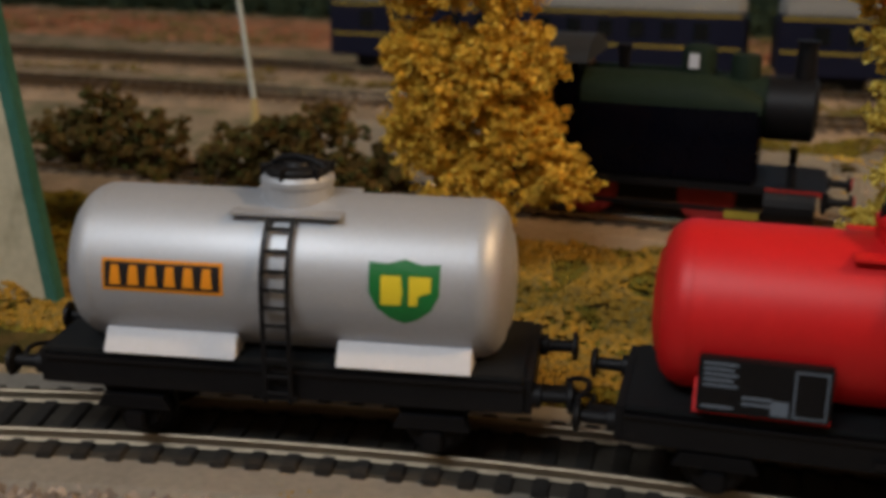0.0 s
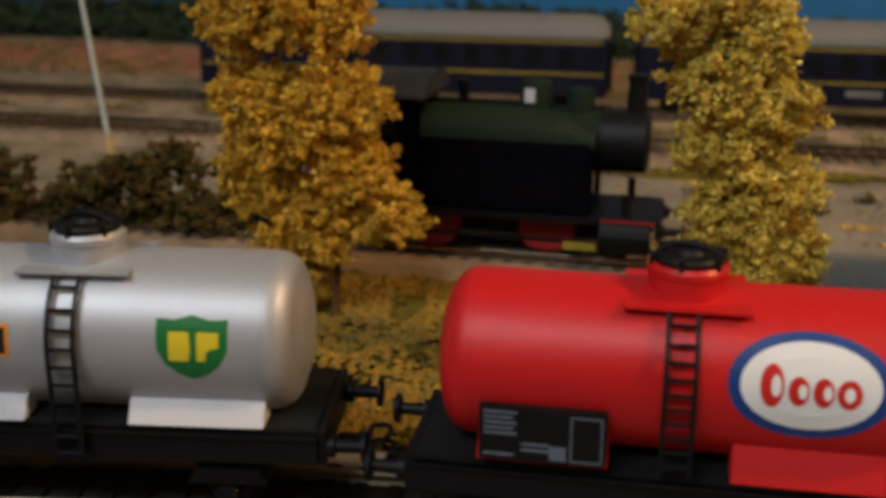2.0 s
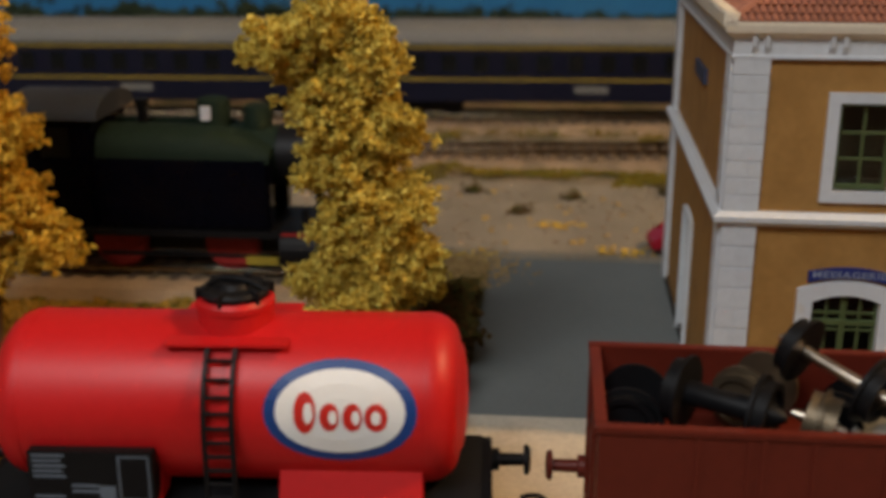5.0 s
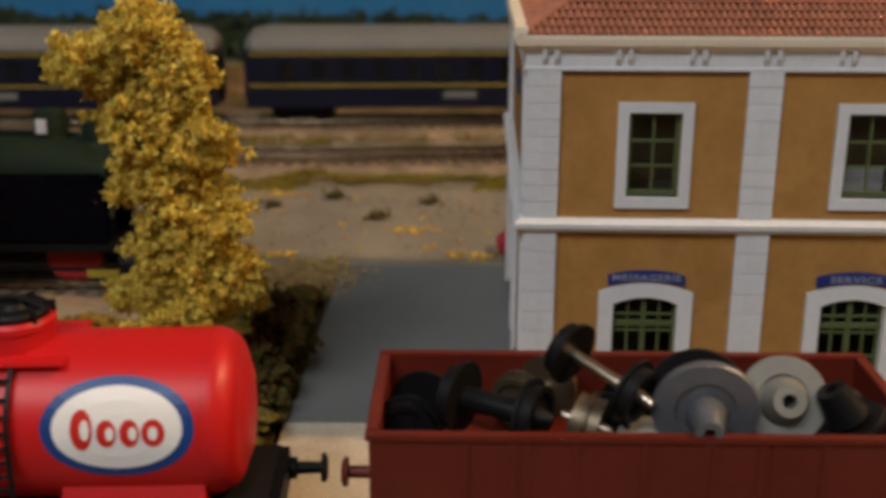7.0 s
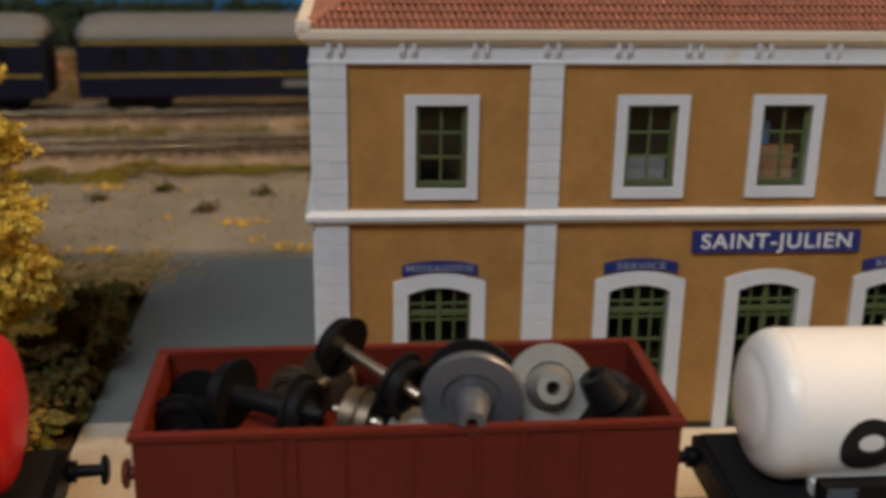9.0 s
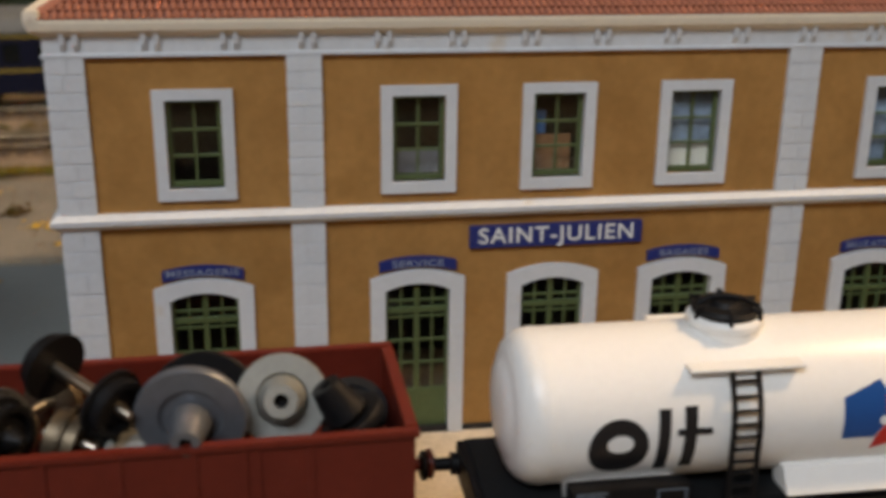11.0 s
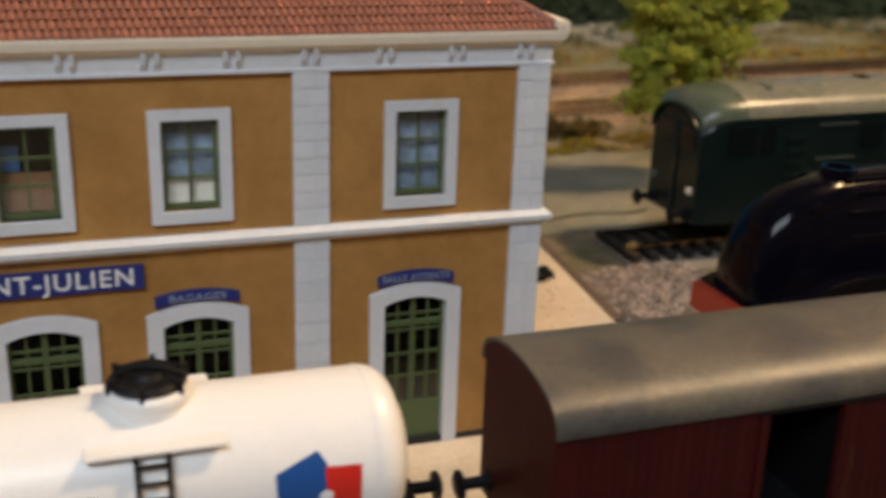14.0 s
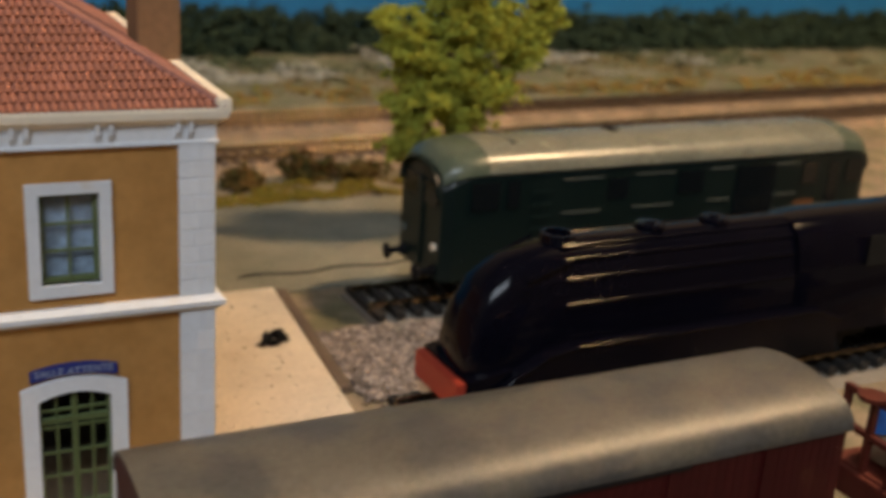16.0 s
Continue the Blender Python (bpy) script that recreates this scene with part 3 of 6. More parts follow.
belt("string_course", 0.002, 0.0567, 0.0600, M_WHITE, [(0.0006, 0.0567), (0.0012, 0.0574), (0.0020, 0.0579), (0.0021, 0.0590), (0.0013, 0.0597), (0.0009, 0.0601)])
belt("frieze", 0.001, 0.0934, 0.0980, M_WHITE, [(0.0007, 0.0934), (0.0007, 0.0940), (0.0003, 0.0942), (0.0003, 0.0978)])
belt("gutter", 0.002, 0.0975, 0.1012, M_CREAM, [(0.0004, 0.0975), (0.0014, 0.0982), (0.0024, 0.0990), (0.0027, 0.1004), (0.0027, 0.1012), (0.0021, 0.1012), (0.0019, 0.1003)])
me = mesh_of("bracket", loft(B(), [[(-0.0005, -0.0001, 0), (0.0005, -0.0001, 0), (0.0005, 0.001, 0), (-0.0005, 0.001, 0)], [(-0.0005, -0.0009, 0.0014), (0.0005, -0.0009, 0.0014), (0.0005, 0.001, 0.0014), (-0.0005, 0.001, 0.0014)], [(-0.0005, -0.0012, 0.0038), (0.0005, -0.0012, 0.0038), (0.0005, 0.001, 0.0038), (-0.0005, 0.001, 0.0038)]]), M_WHITE)
x = 0.1195
while x < X1:
    for dx in (-0.0013, 0.0013):
        piece("bracket", me, station, pose(x + dx, Y0 - 0.0004, 0.0946))
    x += 0.01585


def glazing(parent, x0, x1, z0, z1, y, cols, rows, bar, foot=0.0, fr=0.0009):
    """Green joinery of stiles, rails and bars, with a pane in each light."""
    bm = B()
    for a, b in ((x0, x0 + fr), (x1 - fr, x1)):
        box(bm, a, b, y, y + 0.0010, z0, z1)
    box(bm, x0 + fr, x1 - fr, y, y + 0.0010, z1 - fr, z1), box(bm, x0 + fr, x1 - fr, y, y + 0.0010, z0, z0 + max(fr, foot))
    part("sash", bm, M_GREEN, parent)
    zb = z0 + max(fr, foot)
    xs = [x0 + fr + (x1 - x0 - 2 * fr) * f for f in cols]
    zs = [zb + (z1 - fr - zb) * f for f in rows]
    for x in xs[1:-1]:
        part("glazing_bar", box(B(), x - bar / 2, x + bar / 2, y + 0.0001, y + 0.0009, zb, z1 - fr), M_GREEN, parent)
    for z in zs[1:-1]:
        part("glazing_bar", box(B(), x0 + fr, x1 - fr, y + 0.0002, y + 0.0008, z - bar / 2, z + bar / 2), M_GREEN, parent)
    for a, b in zip(xs[:-1], xs[1:]):
        for c, d in zip(zs[:-1], zs[1:]):
            part("pane", box(B(), a, b, y + 0.0004, y + 0.0006, c, d), GLASS, parent).visible_shadow = False


for k, w in enumerate(WIN):
    wn = new("window")
    wn.empty_display_size, wn.parent = 0.005, station
    bm = B()
    o = [(w - 0.0083, 0.0625), (w - 0.0083, 0.0864), (w + 0.0083, 0.0864), (w + 0.0083, 0.0625), (w - 0.0083, 0.0625)]
    i = [(w - 0.0058, 0.0650), (w - 0.0058, 0.0842), (w + 0.0058, 0.0842), (w + 0.0058, 0.0650), (w - 0.0058, 0.0650)]
    part("surround", ring_prism(bm, o, i, Y0 - 0.0005, Y0 + 0.0026), M_WHITE, wn)
    glazing(wn, w - 0.0057, w + 0.0057, 0.0651, 0.0841, Y0 + 0.0015, (0, 0.5, 1), (0, 0.33, 0.665, 1), 0.00055, 0.0012)
    if k == 3:
        part("curtain", box(B(), w - 0.0055, w + 0.0055, Y0 + 0.0031, Y0 + 0.0034, 0.0655, 0.0712), M_CURTAIN, wn, "white half-drawn blind")
    # added panel: its colour imitates a reflection on these two panes
    if k == 4 or k == 3:
        part("curtain", box(B(), w - 0.0055, w + 0.0055, Y0 + 0.0036, Y0 + 0.0039, 0.0655, 0.0838), M_REFLECTION, wn, "blue-grey panel coloured as a window reflection")

    if k == 2:
        part("indoor_board", box(B(), w - 0.0050, w + 0.0045, Y0 + 0.0060, Y0 + 0.0064, 0.0655, 0.0735), mat("orange_brown_indoor_board", (0.30, 0.14, 0.06), 0.8), wn, "orange-brown board behind the panes")
        part("indoor_poster", box(B(), w - 0.0052, w - 0.0015, Y0 + 0.0062, Y0 + 0.0066, 0.0737, 0.0790), mat("blue_indoor_poster", (0.06, 0.14, 0.32), 0.7), wn, "blue poster behind the panes")
    if k == 1:
        part("indoor_board", box(B(), w - 0.0040, w + 0.0052, Y0 + 0.0060, Y0 + 0.0064, 0.0655, 0.0705), mat("grey_indoor_board", (0.16, 0.15, 0.16), 0.8), wn, "grey board behind the panes")

SIGNS = ["MESSAGERIE", "SERVICE", "", "BAGAGES", "SALLE ATTENTE"]


def lettering(body, size, parent, m, material, spread=1.0, width=0.0):
    cu = bpy.data.curves.new("lettering", "FONT")
    cu.body, cu.size, cu.align_x, cu.align_y, cu.extrude, cu.space_character, cu.offset = body, size, "CENTER", "CENTER", 0.00004, spread, size * 0.016
    tmp = bpy.data.objects.new("lettering_tmp", cu)
    scene.collection.objects.link(tmp)
    me = bpy.data.meshes.new_from_object(tmp.evaluated_get(bpy.context.evaluated_depsgraph_get()))
    bpy.data.objects.remove(tmp)
    me.materials.clear()
    me.materials.append(material)
    if width:
        now = max(v.co.x for v in me.vertices) - min(v.co.x for v in me.vertices)
        me.transform(Matrix.Diagonal((width / now, 1, 1, 1)))
    return piece("lettering", me, parent, m)


for k, d in enumerate(DOOR):
    dn = new("door")
    dn.empty_display_size, dn.parent = 0.005, station
    part("surround", ring_prism(B(), arch(d - 0.0108, d + 0.0108, ZB, 0.0423, 0.0445), arch(d - 0.0074, d + 0.0074, ZB, 0.0395, 0.0412), Y0 - 0.0006, Y0 + 0.0026), M_WHITE, dn)
    y = Y0 + 0.0014
    for s in (-1, 1):
        leaf = (d - 0.0073, d) if s < 0 else (d, d + 0.0073)
        glazing(dn, leaf[0], leaf[1], ZB + 0.0004, 0.0415, y, (0, 0.5, 1), (0, 0.25, 0.46, 0.68, 0.83, 1), 0.0005, 0.0105, 0.0006)
    part("transom", box(B(), d - 0.0073, d + 0.0073, y - 0.0003, y + 0.0011, 0.0335, 0.0346), M_GREEN, dn)
    if SIGNS[k]:
        sg = new("name_board")
        sg.empty_display_size, sg.parent = 0.004, station
        n, w = 8, 0.0088
        top = [(d - w + 2 * w * i / n, 0.0464 + 0.0012 * (1 - (2 * i / n - 1) ** 2)) for i in range(n + 1)]
        bot = [(x, z - 0.0024) for x, z in reversed(top)]
        part("board", prism(B(), top + bot, Y0 - 0.0004, Y0 + 0.0006), M_SIGN, sg)
        lettering(SIGNS[k], 0.0022, sg, pose(d, Y0 - 0.00046, 0.0459, 90, 0, 0), M_LETTER_DIM, 1.1, 0.0158 if len(SIGNS[k]) > 7 else 0.0118)
sg = new("station_name_board")
sg.empty_display_size, sg.parent = 0.004, station
part("board", box(B(), 0.2023, 0.2428, Y0 - 0.0006, Y0 + 0.0006, 0.0490, 0.0543, 0.0001), M_SIGN, sg)
lettering("SAINT-JULIEN", 0.0052, sg, pose(0.2226, Y0 - 0.00066, 0.0517, 90, 0, 0), M_LETTER, 1.13, 0.0362)
sd = new("side_door")
sd.empty_display_size, sd.parent = 0.004, station
bm = ring_prism(B(), arch(0.3098, 0.3282, ZB, 0.0405, 0.0414), arch(0.3112, 0.3268, ZB, 0.0392, 0.0399), -0.0004, 0.0030)
bmesh.ops.transform(bm, matrix=Matrix(((0, 1, 0, X0), (1, 0, 0, 0), (0, 0, 1, 0), (0, 0, 0, 1))), verts=bm.verts)
part("surround", bm, M_WHITE, sd)
part("leaf", box(B(), X0 + 0.0018, X0 + 0.0028, 0.3112, 0.3268, ZB, 0.040), mat("pale_green_door_paint", (0.22, 0.24, 0.15), 0.6, var=0.1), sd)
part("side_sign", box(B(), X0 - 0.0002, X0 + 0.0008, 0.302, 0.323, 0.0795, 0.0832), mat("dull_slate_sign", (0.045, 0.055, 0.10), 0.6), station)

# roof: hipped, with rows of tiles
RX0, RX1, RY0, RY1, RZ, K = X0 - 0.0020, X1 + 0.0020, Y0 - 0.0020, Y1 + 0.0020, 0.1008, 0.58
RISE = (RY1 - RY0) / 2
roof = new("roof")
roof.empty_display_size, roof.parent = 0.01, station
bm = B()
v = [bm.verts.new(p) for p in ((RX0, RY0, RZ), (RX1, RY0, RZ), (RX1, RY1, RZ), (RX0, RY1, RZ), (RX0 + RISE, RY0 + RISE, RZ + K * RISE), (RX1 - RISE, RY0 + RISE, RZ + K * RISE))]
for f in ((0, 1, 5, 4), (1, 2, 5), (2, 3, 4, 5), (3, 0, 4), (3, 2, 1, 0)):
    bm.faces.new([v[i] for i in f])
part("deck", bm, M_TILE, roof)
for a, b in ((0, 4), (1, 5)):
    p0 = [(RX0, RY0, RZ), (RX1, RY0, RZ)][a]
    p1 = [(RX0 + RISE, RY0 + RISE, RZ + K * RISE), (RX1 - RISE, RY0 + RISE, RZ + K * RISE)][a]
    part("hip_tile", rod(B(), (p0[0], p0[1], p0[2] + 0.0004), (p1[0], p1[1], p1[2] + 0.0004), 0.0011, 8), M_TILE, roof)
part("ridge_tile", rod(B(), (RX0 + RISE, RY0 + RISE, RZ + K * RISE), (RX1 - RISE, RY0 + RISE, RZ + K * RISE), 0.0012, 8), M_TILE, roof)
for xa in (RX0, RX1):
    part("eave_fascia", box(B(), xa - (0.0022 if xa > RX0 else 0.0010), xa + (0.0010 if xa > RX0 else 0.0022), RY0 - 0.0007, RY1, RZ - 0.001, RZ + 0.0024, 0.0004), M_CREAM, roof)
ch = new("chimney")
ch.empty_display_size, ch.parent = 0.005, station
part("chimney_shaft", box(B(), 0.3250, 0.3350, 0.2960, 0.309, 0.096, 0.146, 0.0003), mat("brown_chimney_render", (0.23, 0.125, 0.055), 0.8, var=0.2, scale=500), ch)
part("cap", box(B(), 0.3238, 0.3362, 0.2948, 0.3102, 0.146, 0.149, 0.0003), M_WHITE, ch)


# ---- rolling stock ----
def wheels(parent, xs, r, w=0.0022, material=None, y=0.0076):
    for x in xs:
        part("axle", rod(B(), (x, -y, RAIL_TOP + r), (x, y, RAIL_TOP + r), 0.0009, 8), M_STEEL, parent)
        for s in (-1, 1):
            prof = [(0, 0), (0, 0.0012), (0.0003, 0.0014), (0.0002, r * 0.75), (-0.0002, r * 0.78), (-0.0002, r), (w * 0.7, r), (w * 0.75, r + 0.0009), (w, r + 0.0009), (w, 0)]
            part("wheel", lathe(B(), prof, pose(x, s * (y + 0.0012), RAIL_TOP + r, 0, 0, -90 * s if s > 0 else 90), 24), material or M_BLACK, parent, smooth=True)


def buffers(parent, xe, z, material=None, head=None, spread=0.0120):
    for sx in (-1, 1):
        for sy in (-1, 1):
            prof = [(-0.001, 0.0022), (0.0014, 0.0022), (0.0016, 0.0013), (0.0062, 0.0012), (0.0064, 0.0029), (0.0071, 0.0030), (0.0076, 0.0022), (0.0077, 0)]
            part("buffer", lathe(B(), prof, pose(sx * xe, sy * spread, z, 0, 0, 0 if sx > 0 else 180), 16), material or M_BLACK, parent, smooth=True)


def coupling(parent, xe, z):
    for s in (-1, 1):
        bm = B()
        box(bm, min(s * xe, s * (xe + 0.006)), max(s * xe, s * (xe + 0.006)), -0.0011, 0.0011, z - 0.001, z + 0.0006)
        prev = None
        for i in range(9):
            a = math.pi * i / 8 - math.pi / 2
            p = Vector((s * (xe + 0.006 + 0.0042 * math.cos(a)), 0.0052 * math.sin(a), z + 0.0016 * math.cos(a)))
            if prev is not None:
                rod(bm, prev, p, 0.00055, 6)
            prev = p
        rod(bm, (s * (xe + 0.006), -0.0052, z), (s * (xe + 0.006), 0.0052, z), 0.0006, 6)
        part("coupling", bm, M_BLACK, parent)


def underframe(parent, half, z=0.0235, axle=0.029, width=0.0142, bz=None):
    part("deck", box(B(), -half, half, -width, width, z - 0.0012, z, 0.0003), M_DECK, parent)
    for s in (-1, 1):
        bm = B()
        box(bm, -half, half, s * width - 0.0008, s * width + 0.0008, z - 0.0068, z - 0.0012)
        box(bm, -half, half, min(s * width, s * (width + 0.0014)), max(s * width, s * (width + 0.0014)), z - 0.0018, z - 0.0012)
        part("solebar", bm, M_BLACK, parent)
        for x in (-axle, axle):
            bm = prism(B(), [(x - 0.0075, z - 0.0068), (x - 0.003, 0.0105), (x + 0.003, 0.0105), (x + 0.0075, z - 0.0068)], s * 0.0122 - 0.0004, s * 0.0122 + 0.0004)
            part("axle_guard", bm, M_BLACK, parent)
            bm = box(B(), x - 0.0019, x + 0.0019, min(s * 0.0122, s * 0.0152), max(s * 0.0122, s * 0.0152), 0.0102, 0.0142, 0.0004)
            for i in range(4):
                box(bm, x - 0.0072 + 0.0004 * i, x + 0.0072 - 0.0004 * i, s * 0.0140 - 0.0008, s * 0.0140 + 0.0008, 0.0148 + 0.0007 * i, 0.0153 + 0.0007 * i)
            part("axlebox", bm, M_BLACK, parent)
    for s in (-1, 1):
        part("headstock", box(B(), min(s * half, s * (half + 0.0016)), max(s * half, s * (half + 0.0016)), -width, width, z - 0.0072, z - 0.0004, 0.0002), M_BLACK, parent)
    part("brake_gear", box(B(), -0.010, 0.010, -0.006, 0.006, z - 0.011, z - 0.0014, 0.0008), M_BLACK, parent)
    wheels(parent, (-axle, axle), 0.0052)
    buffers(parent, half + 0.0016, bz or z - 0.0042)
    coupling(parent, half + 0.0016, z - 0.0085)


AXIS = [0.0400]


def decal(name, outline, r, material, parent, lift=0.00012, label=""):
    """A transfer on a tank's front: outline points (along, angle up from level in degrees), bent round its axis."""
    c = (sum(p[0] for p in outline) / len(outline), sum(p[1] for p in outline) / len(outline))
    bm = B()

    def at(s, a):
        a = radians(a)
        return bm.verts.new((s, -(r + lift) * math.cos(a), AXIS[0] + (r + lift) * math.sin(a)))

    dense = []
    for p, q in zip(outline, outline[1:] + outline[:1]):
        n = max(1, int(abs(q[1] - p[1]) / 4))
        dense += [(p[0] + (q[0] - p[0]) * i / n, p[1] + (q[1] - p[1]) * i / n) for i in range(n)]
    rings = [[at(c[0] + (s - c[0]) * f, c[1] + (a - c[1]) * f) for s, a in dense] for f in (1, 0.66, 0.33)]
    mid = at(*c)
    for a, b in zip(rings[:-1], rings[1:]):
        for i in range(len(a)):
            j = (i + 1) % len(a)
            bm.faces.new((a[i], a[j], b[j], b[i]))
    for i in range(len(rings[-1])):
        bm.faces.new((rings[-1][i], rings[-1][(i + 1) % len(rings[-1])], mid))
    return part(name, bm, material, parent, label)


def oval(cs, ca, rs, ra, n=28):
    return [(cs + rs * math.cos(2 * math.pi * i / n), ca + ra * math.sin(2 * math.pi * i / n)) for i in range(n)]


def bar(s0, s1, a0, a1):
    return [(s0, a0), (s1, a0), (s1, a1), (s0, a1)]


def tank_wagon(x, y, rz, length, tank_mat, deck, label, cx=0.0, r=0.0152, axis=0.0400, low=0.0, foot=0.0190):
    AXIS[0] = axis
    top = axis + r - 0.0552 - low
    t = thing("tank_wagon", x, y, 0, rz, label, "tank wagon", "goods wagons in the train")
    h = length / 2
    underframe(t, h + 0.0028, deck)
    end = [(-h, 0), (-h + 0.0003, r * 0.35), (-h + 0.0009, r * 0.58)]
    left = end + [p for p in [(-h + 0.0016 + 0.0052 * (1 - math.sin(math.pi / 2 * (8 - k) / 8)), r - 0.0052 * (1 - math.cos(math.pi / 2 * (8 - k) / 8))) for k in range(9)]]
    full = left + [(-s, q) for s, q in reversed(left)]
    part("tank", lathe(B(), full, pose(0, 0, axis), 64), tank_mat, t, smooth=True)
    for s in (-h + 0.0072, h - 0.0072):
        part("weld_seam", lathe(B(), [(s - 0.0002, r - 0.0004), (s - 0.0002, r + 0.00012), (s + 0.0002, r + 0.00012), (s + 0.0002, r - 0.0004)], pose(0, 0, axis), 64), tank_mat, t)
    dome = part("dome", lathe(B(), [(0.0495, 0.0078), (0.0510, 0.0071), (0.0522, 0.0068), (0.0572, 0.0067), (0.0575, 0.0070), (0.0586, 0.0070), (0.0593, 0.0064), (0.0594, 0.0)], Matrix.Translation((cx, 0, top)) @ pose(0, 0, 0, 0, -90, 0), 40), tank_mat, t, smooth=True)
    lid = B()
    lathe(lid, [(0.0592, 0.0), (0.0592, 0.0060), (0.0602, 0.0063), (0.0608, 0.0058), (0.0604, 0.0048), (0.0608, 0.0030), (0.0616, 0.0024), (0.0618, 0.0)], Matrix.Translation((cx, 0, top)) @ pose(0, 0, 0, 0, -90, 0), 32)
    part("hatch", lid, M_BLACK, dome, "black hatch cover", smooth=True)
    for k in range(6):
        a = math.pi * (k + 0.3) / 3
        p, q = (cx + 0.0050 * math.cos(a), 0.0050 * math.sin(a)), (cx + 0.0066 * math.cos(a), 0.0066 * math.sin(a))
        clamp = rod(B(), (p[0], p[1], top + 0.0611), (q[0], q[1], top + 0.0606), 0.0005, 8)
        part("clamp", rod(clamp, (q[0], q[1], top + 0.0590), (q[0], q[1], top + 0.0612), 0.0004, 8), M_BLACK, dome)
    bend = [(-0.0052, 0.0012, 0.0606), (-0.0030, 0.0008, 0.0620), (0.0, 0.0, 0.0624), (0.0030, -0.0008, 0.0620), (0.0060, -0.0014, 0.0606)]
    grip = [[(cx + x, y + 0.0006 * math.cos(a), top + z + 0.0006 * math.sin(a)) for a in [math.pi * k / 4 for k in range(8)]] for x, y, z in bend]
    part("hatch_handle", loft(B(), grip), M_BLACK, dome, smooth=True)
    zp = top + 0.0535
    hw = math.sqrt(max(0.0, r * r - (zp - axis) ** 2)) + 0.0034
    part("walkway_plate", box(B(), cx - 0.0106, cx + 0.0106, -hw, hw, zp - 0.0003, zp + 0.0003, 0.00015), tank_mat, t)
    lad = new("ladder")
    lad.empty_display_size, lad.parent = 0.004, t
    rl = r + 0.0013
    a0 = math.asin((zp - 0.0022 - axis) / rl)
    path = [(-hw + 0.0004, zp - 0.0003)] + [(-rl * math.cos(a0 * (1 - i / 6)), axis + rl * math.sin(a0 * (1 - i / 6))) for i in range(7)] + [(-rl, axis - 0.008), (-rl, foot)]
    for s in (-1, 1):
        bm = B()
        secs = [[(cx - 0.0006 + s * 0.0024 + a, py + b, pz + c) for a, b, c in ((-0.0004, -0.0003, 0), (0.0004, -0.0003, 0), (0.0004, 0.0004, 0.0002), (-0.0004, 0.0004, 0.0002))] for py, pz in path]
        part("stringer", loft(bm, secs), M_BLACK, lad)
    for k in range(10):
        z = foot + 0.0018 + (zp - foot - 0.0038) * k / 9
        for (ya, za), (yb, zb) in zip(path[:-1], path[1:]):
            if zb <= z <= za:
                yy = ya + (yb - ya) * (z - za) / (zb - za)
        part("rung", rod(B(), (cx - 0.0030, yy, z), (cx + 0.0018, yy, z), 0.0004, 6), M_BLACK, lad)
    for s in (-1, 1):
        part("bracket", box(B(), cx - 0.0042, cx + 0.0030, -0.0168, -0.0100, 0.0196, 0.0202) if s < 0 else box(B(), -0.006, 0.006, 0.006, 0.014, 0.0235, 0.0265), M_BLACK, t)
    return t


def saddle(t, s0, s1, material, z1=0.0305, zf=0.0262):
    bm = B()
    a, b = (-0.0124, z1), (-0.0150, zf)
    pts = [(s0, a[0], a[1]), (s1, a[0], a[1]), (s1, b[0], b[1]), (s0, b[0], b[1])]
    f = [bm.verts.new((x, y, z)) for x, y, z in pts]
    g = [bm.verts.new((x, y + 0.006, z)) for x, y, z in pts]
    bm.faces.new(f), bm.faces.new(g)
    for i in range(4):
        j = (i + 1) % 4
        bm.faces.new((f[i], f[j], g[j], g[i]))
    bmesh.ops.bevel(bm, geom=list(bm.edges), offset=0.0002, segments=1, affect="EDGES")
    part("saddle_plate", bm, material, t)
    part("saddle_plate", box(B(), s0, s1, 0.010, 0.0145, zf, 0.0300, 0.0002), material, t)


def data_panel(t, s0, s1, z0, z1, y=-0.0170):
    p = part("data_panel", box(B(), s0, s1, y, y + 0.0040, z0, z1, 0.0002), M_BLACK, t, "black lettering panel")
    w, h = s1 - s0, z1 - z0
    yy = y - 0.00008
    for k in range(5):
        part("print_bar", box(B(), s0 + 0.04 * w, s0 + 0.30 * w - 0.03 * w * (k % 2), yy, y, z1 - h * (0.10 + 0.10 * k), z1 - h * (0.05 + 0.10 * k)), M_GREY_LOGO, p)
    for k in range(3):
        part("print_bar", box(B(), s0 + (0.04 + 0.30 * (k > 0)) * w, s0 + (0.28 + 0.28 * (k > 0)) * w, yy, y, z0 + h * (0.10 + 0.11 * k), z0 + h * (0.15 + 0.11 * k)), M_GREY_LOGO, p)
    part("print_bar", box(B(), s0 + 0.56 * w, s0 + 0.69 * w, yy, y, z0 + 0.07 * h, z0 + 0.34 * h), M_GREY_LOGO, p)
    o = [(s0 + 0.72 * w, z0 + 0.07 * h), (s0 + 0.72 * w, z1 - 0.07 * h), (s1 - 0.03 * w, z1 - 0.07 * h), (s1 - 0.03 * w, z0 + 0.07 * h), (s0 + 0.72 * w, z0 + 0.07 * h)]
    e = 0.0003
    i = [(s0 + 0.72 * w + e, z0 + 0.07 * h + e), (s0 + 0.72 * w + e, z1 - 0.07 * h - e), (s1 - 0.03 * w - e, z1 - 0.07 * h - e), (s1 - 0.03 * w - e, z0 + 0.07 * h + e), (s0 + 0.72 * w + e, z0 + 0.07 * h + e)]
    part("print_border", ring_prism(B(), o, i, yy, y), M_GREY_LOGO, p)


R = 0.0152
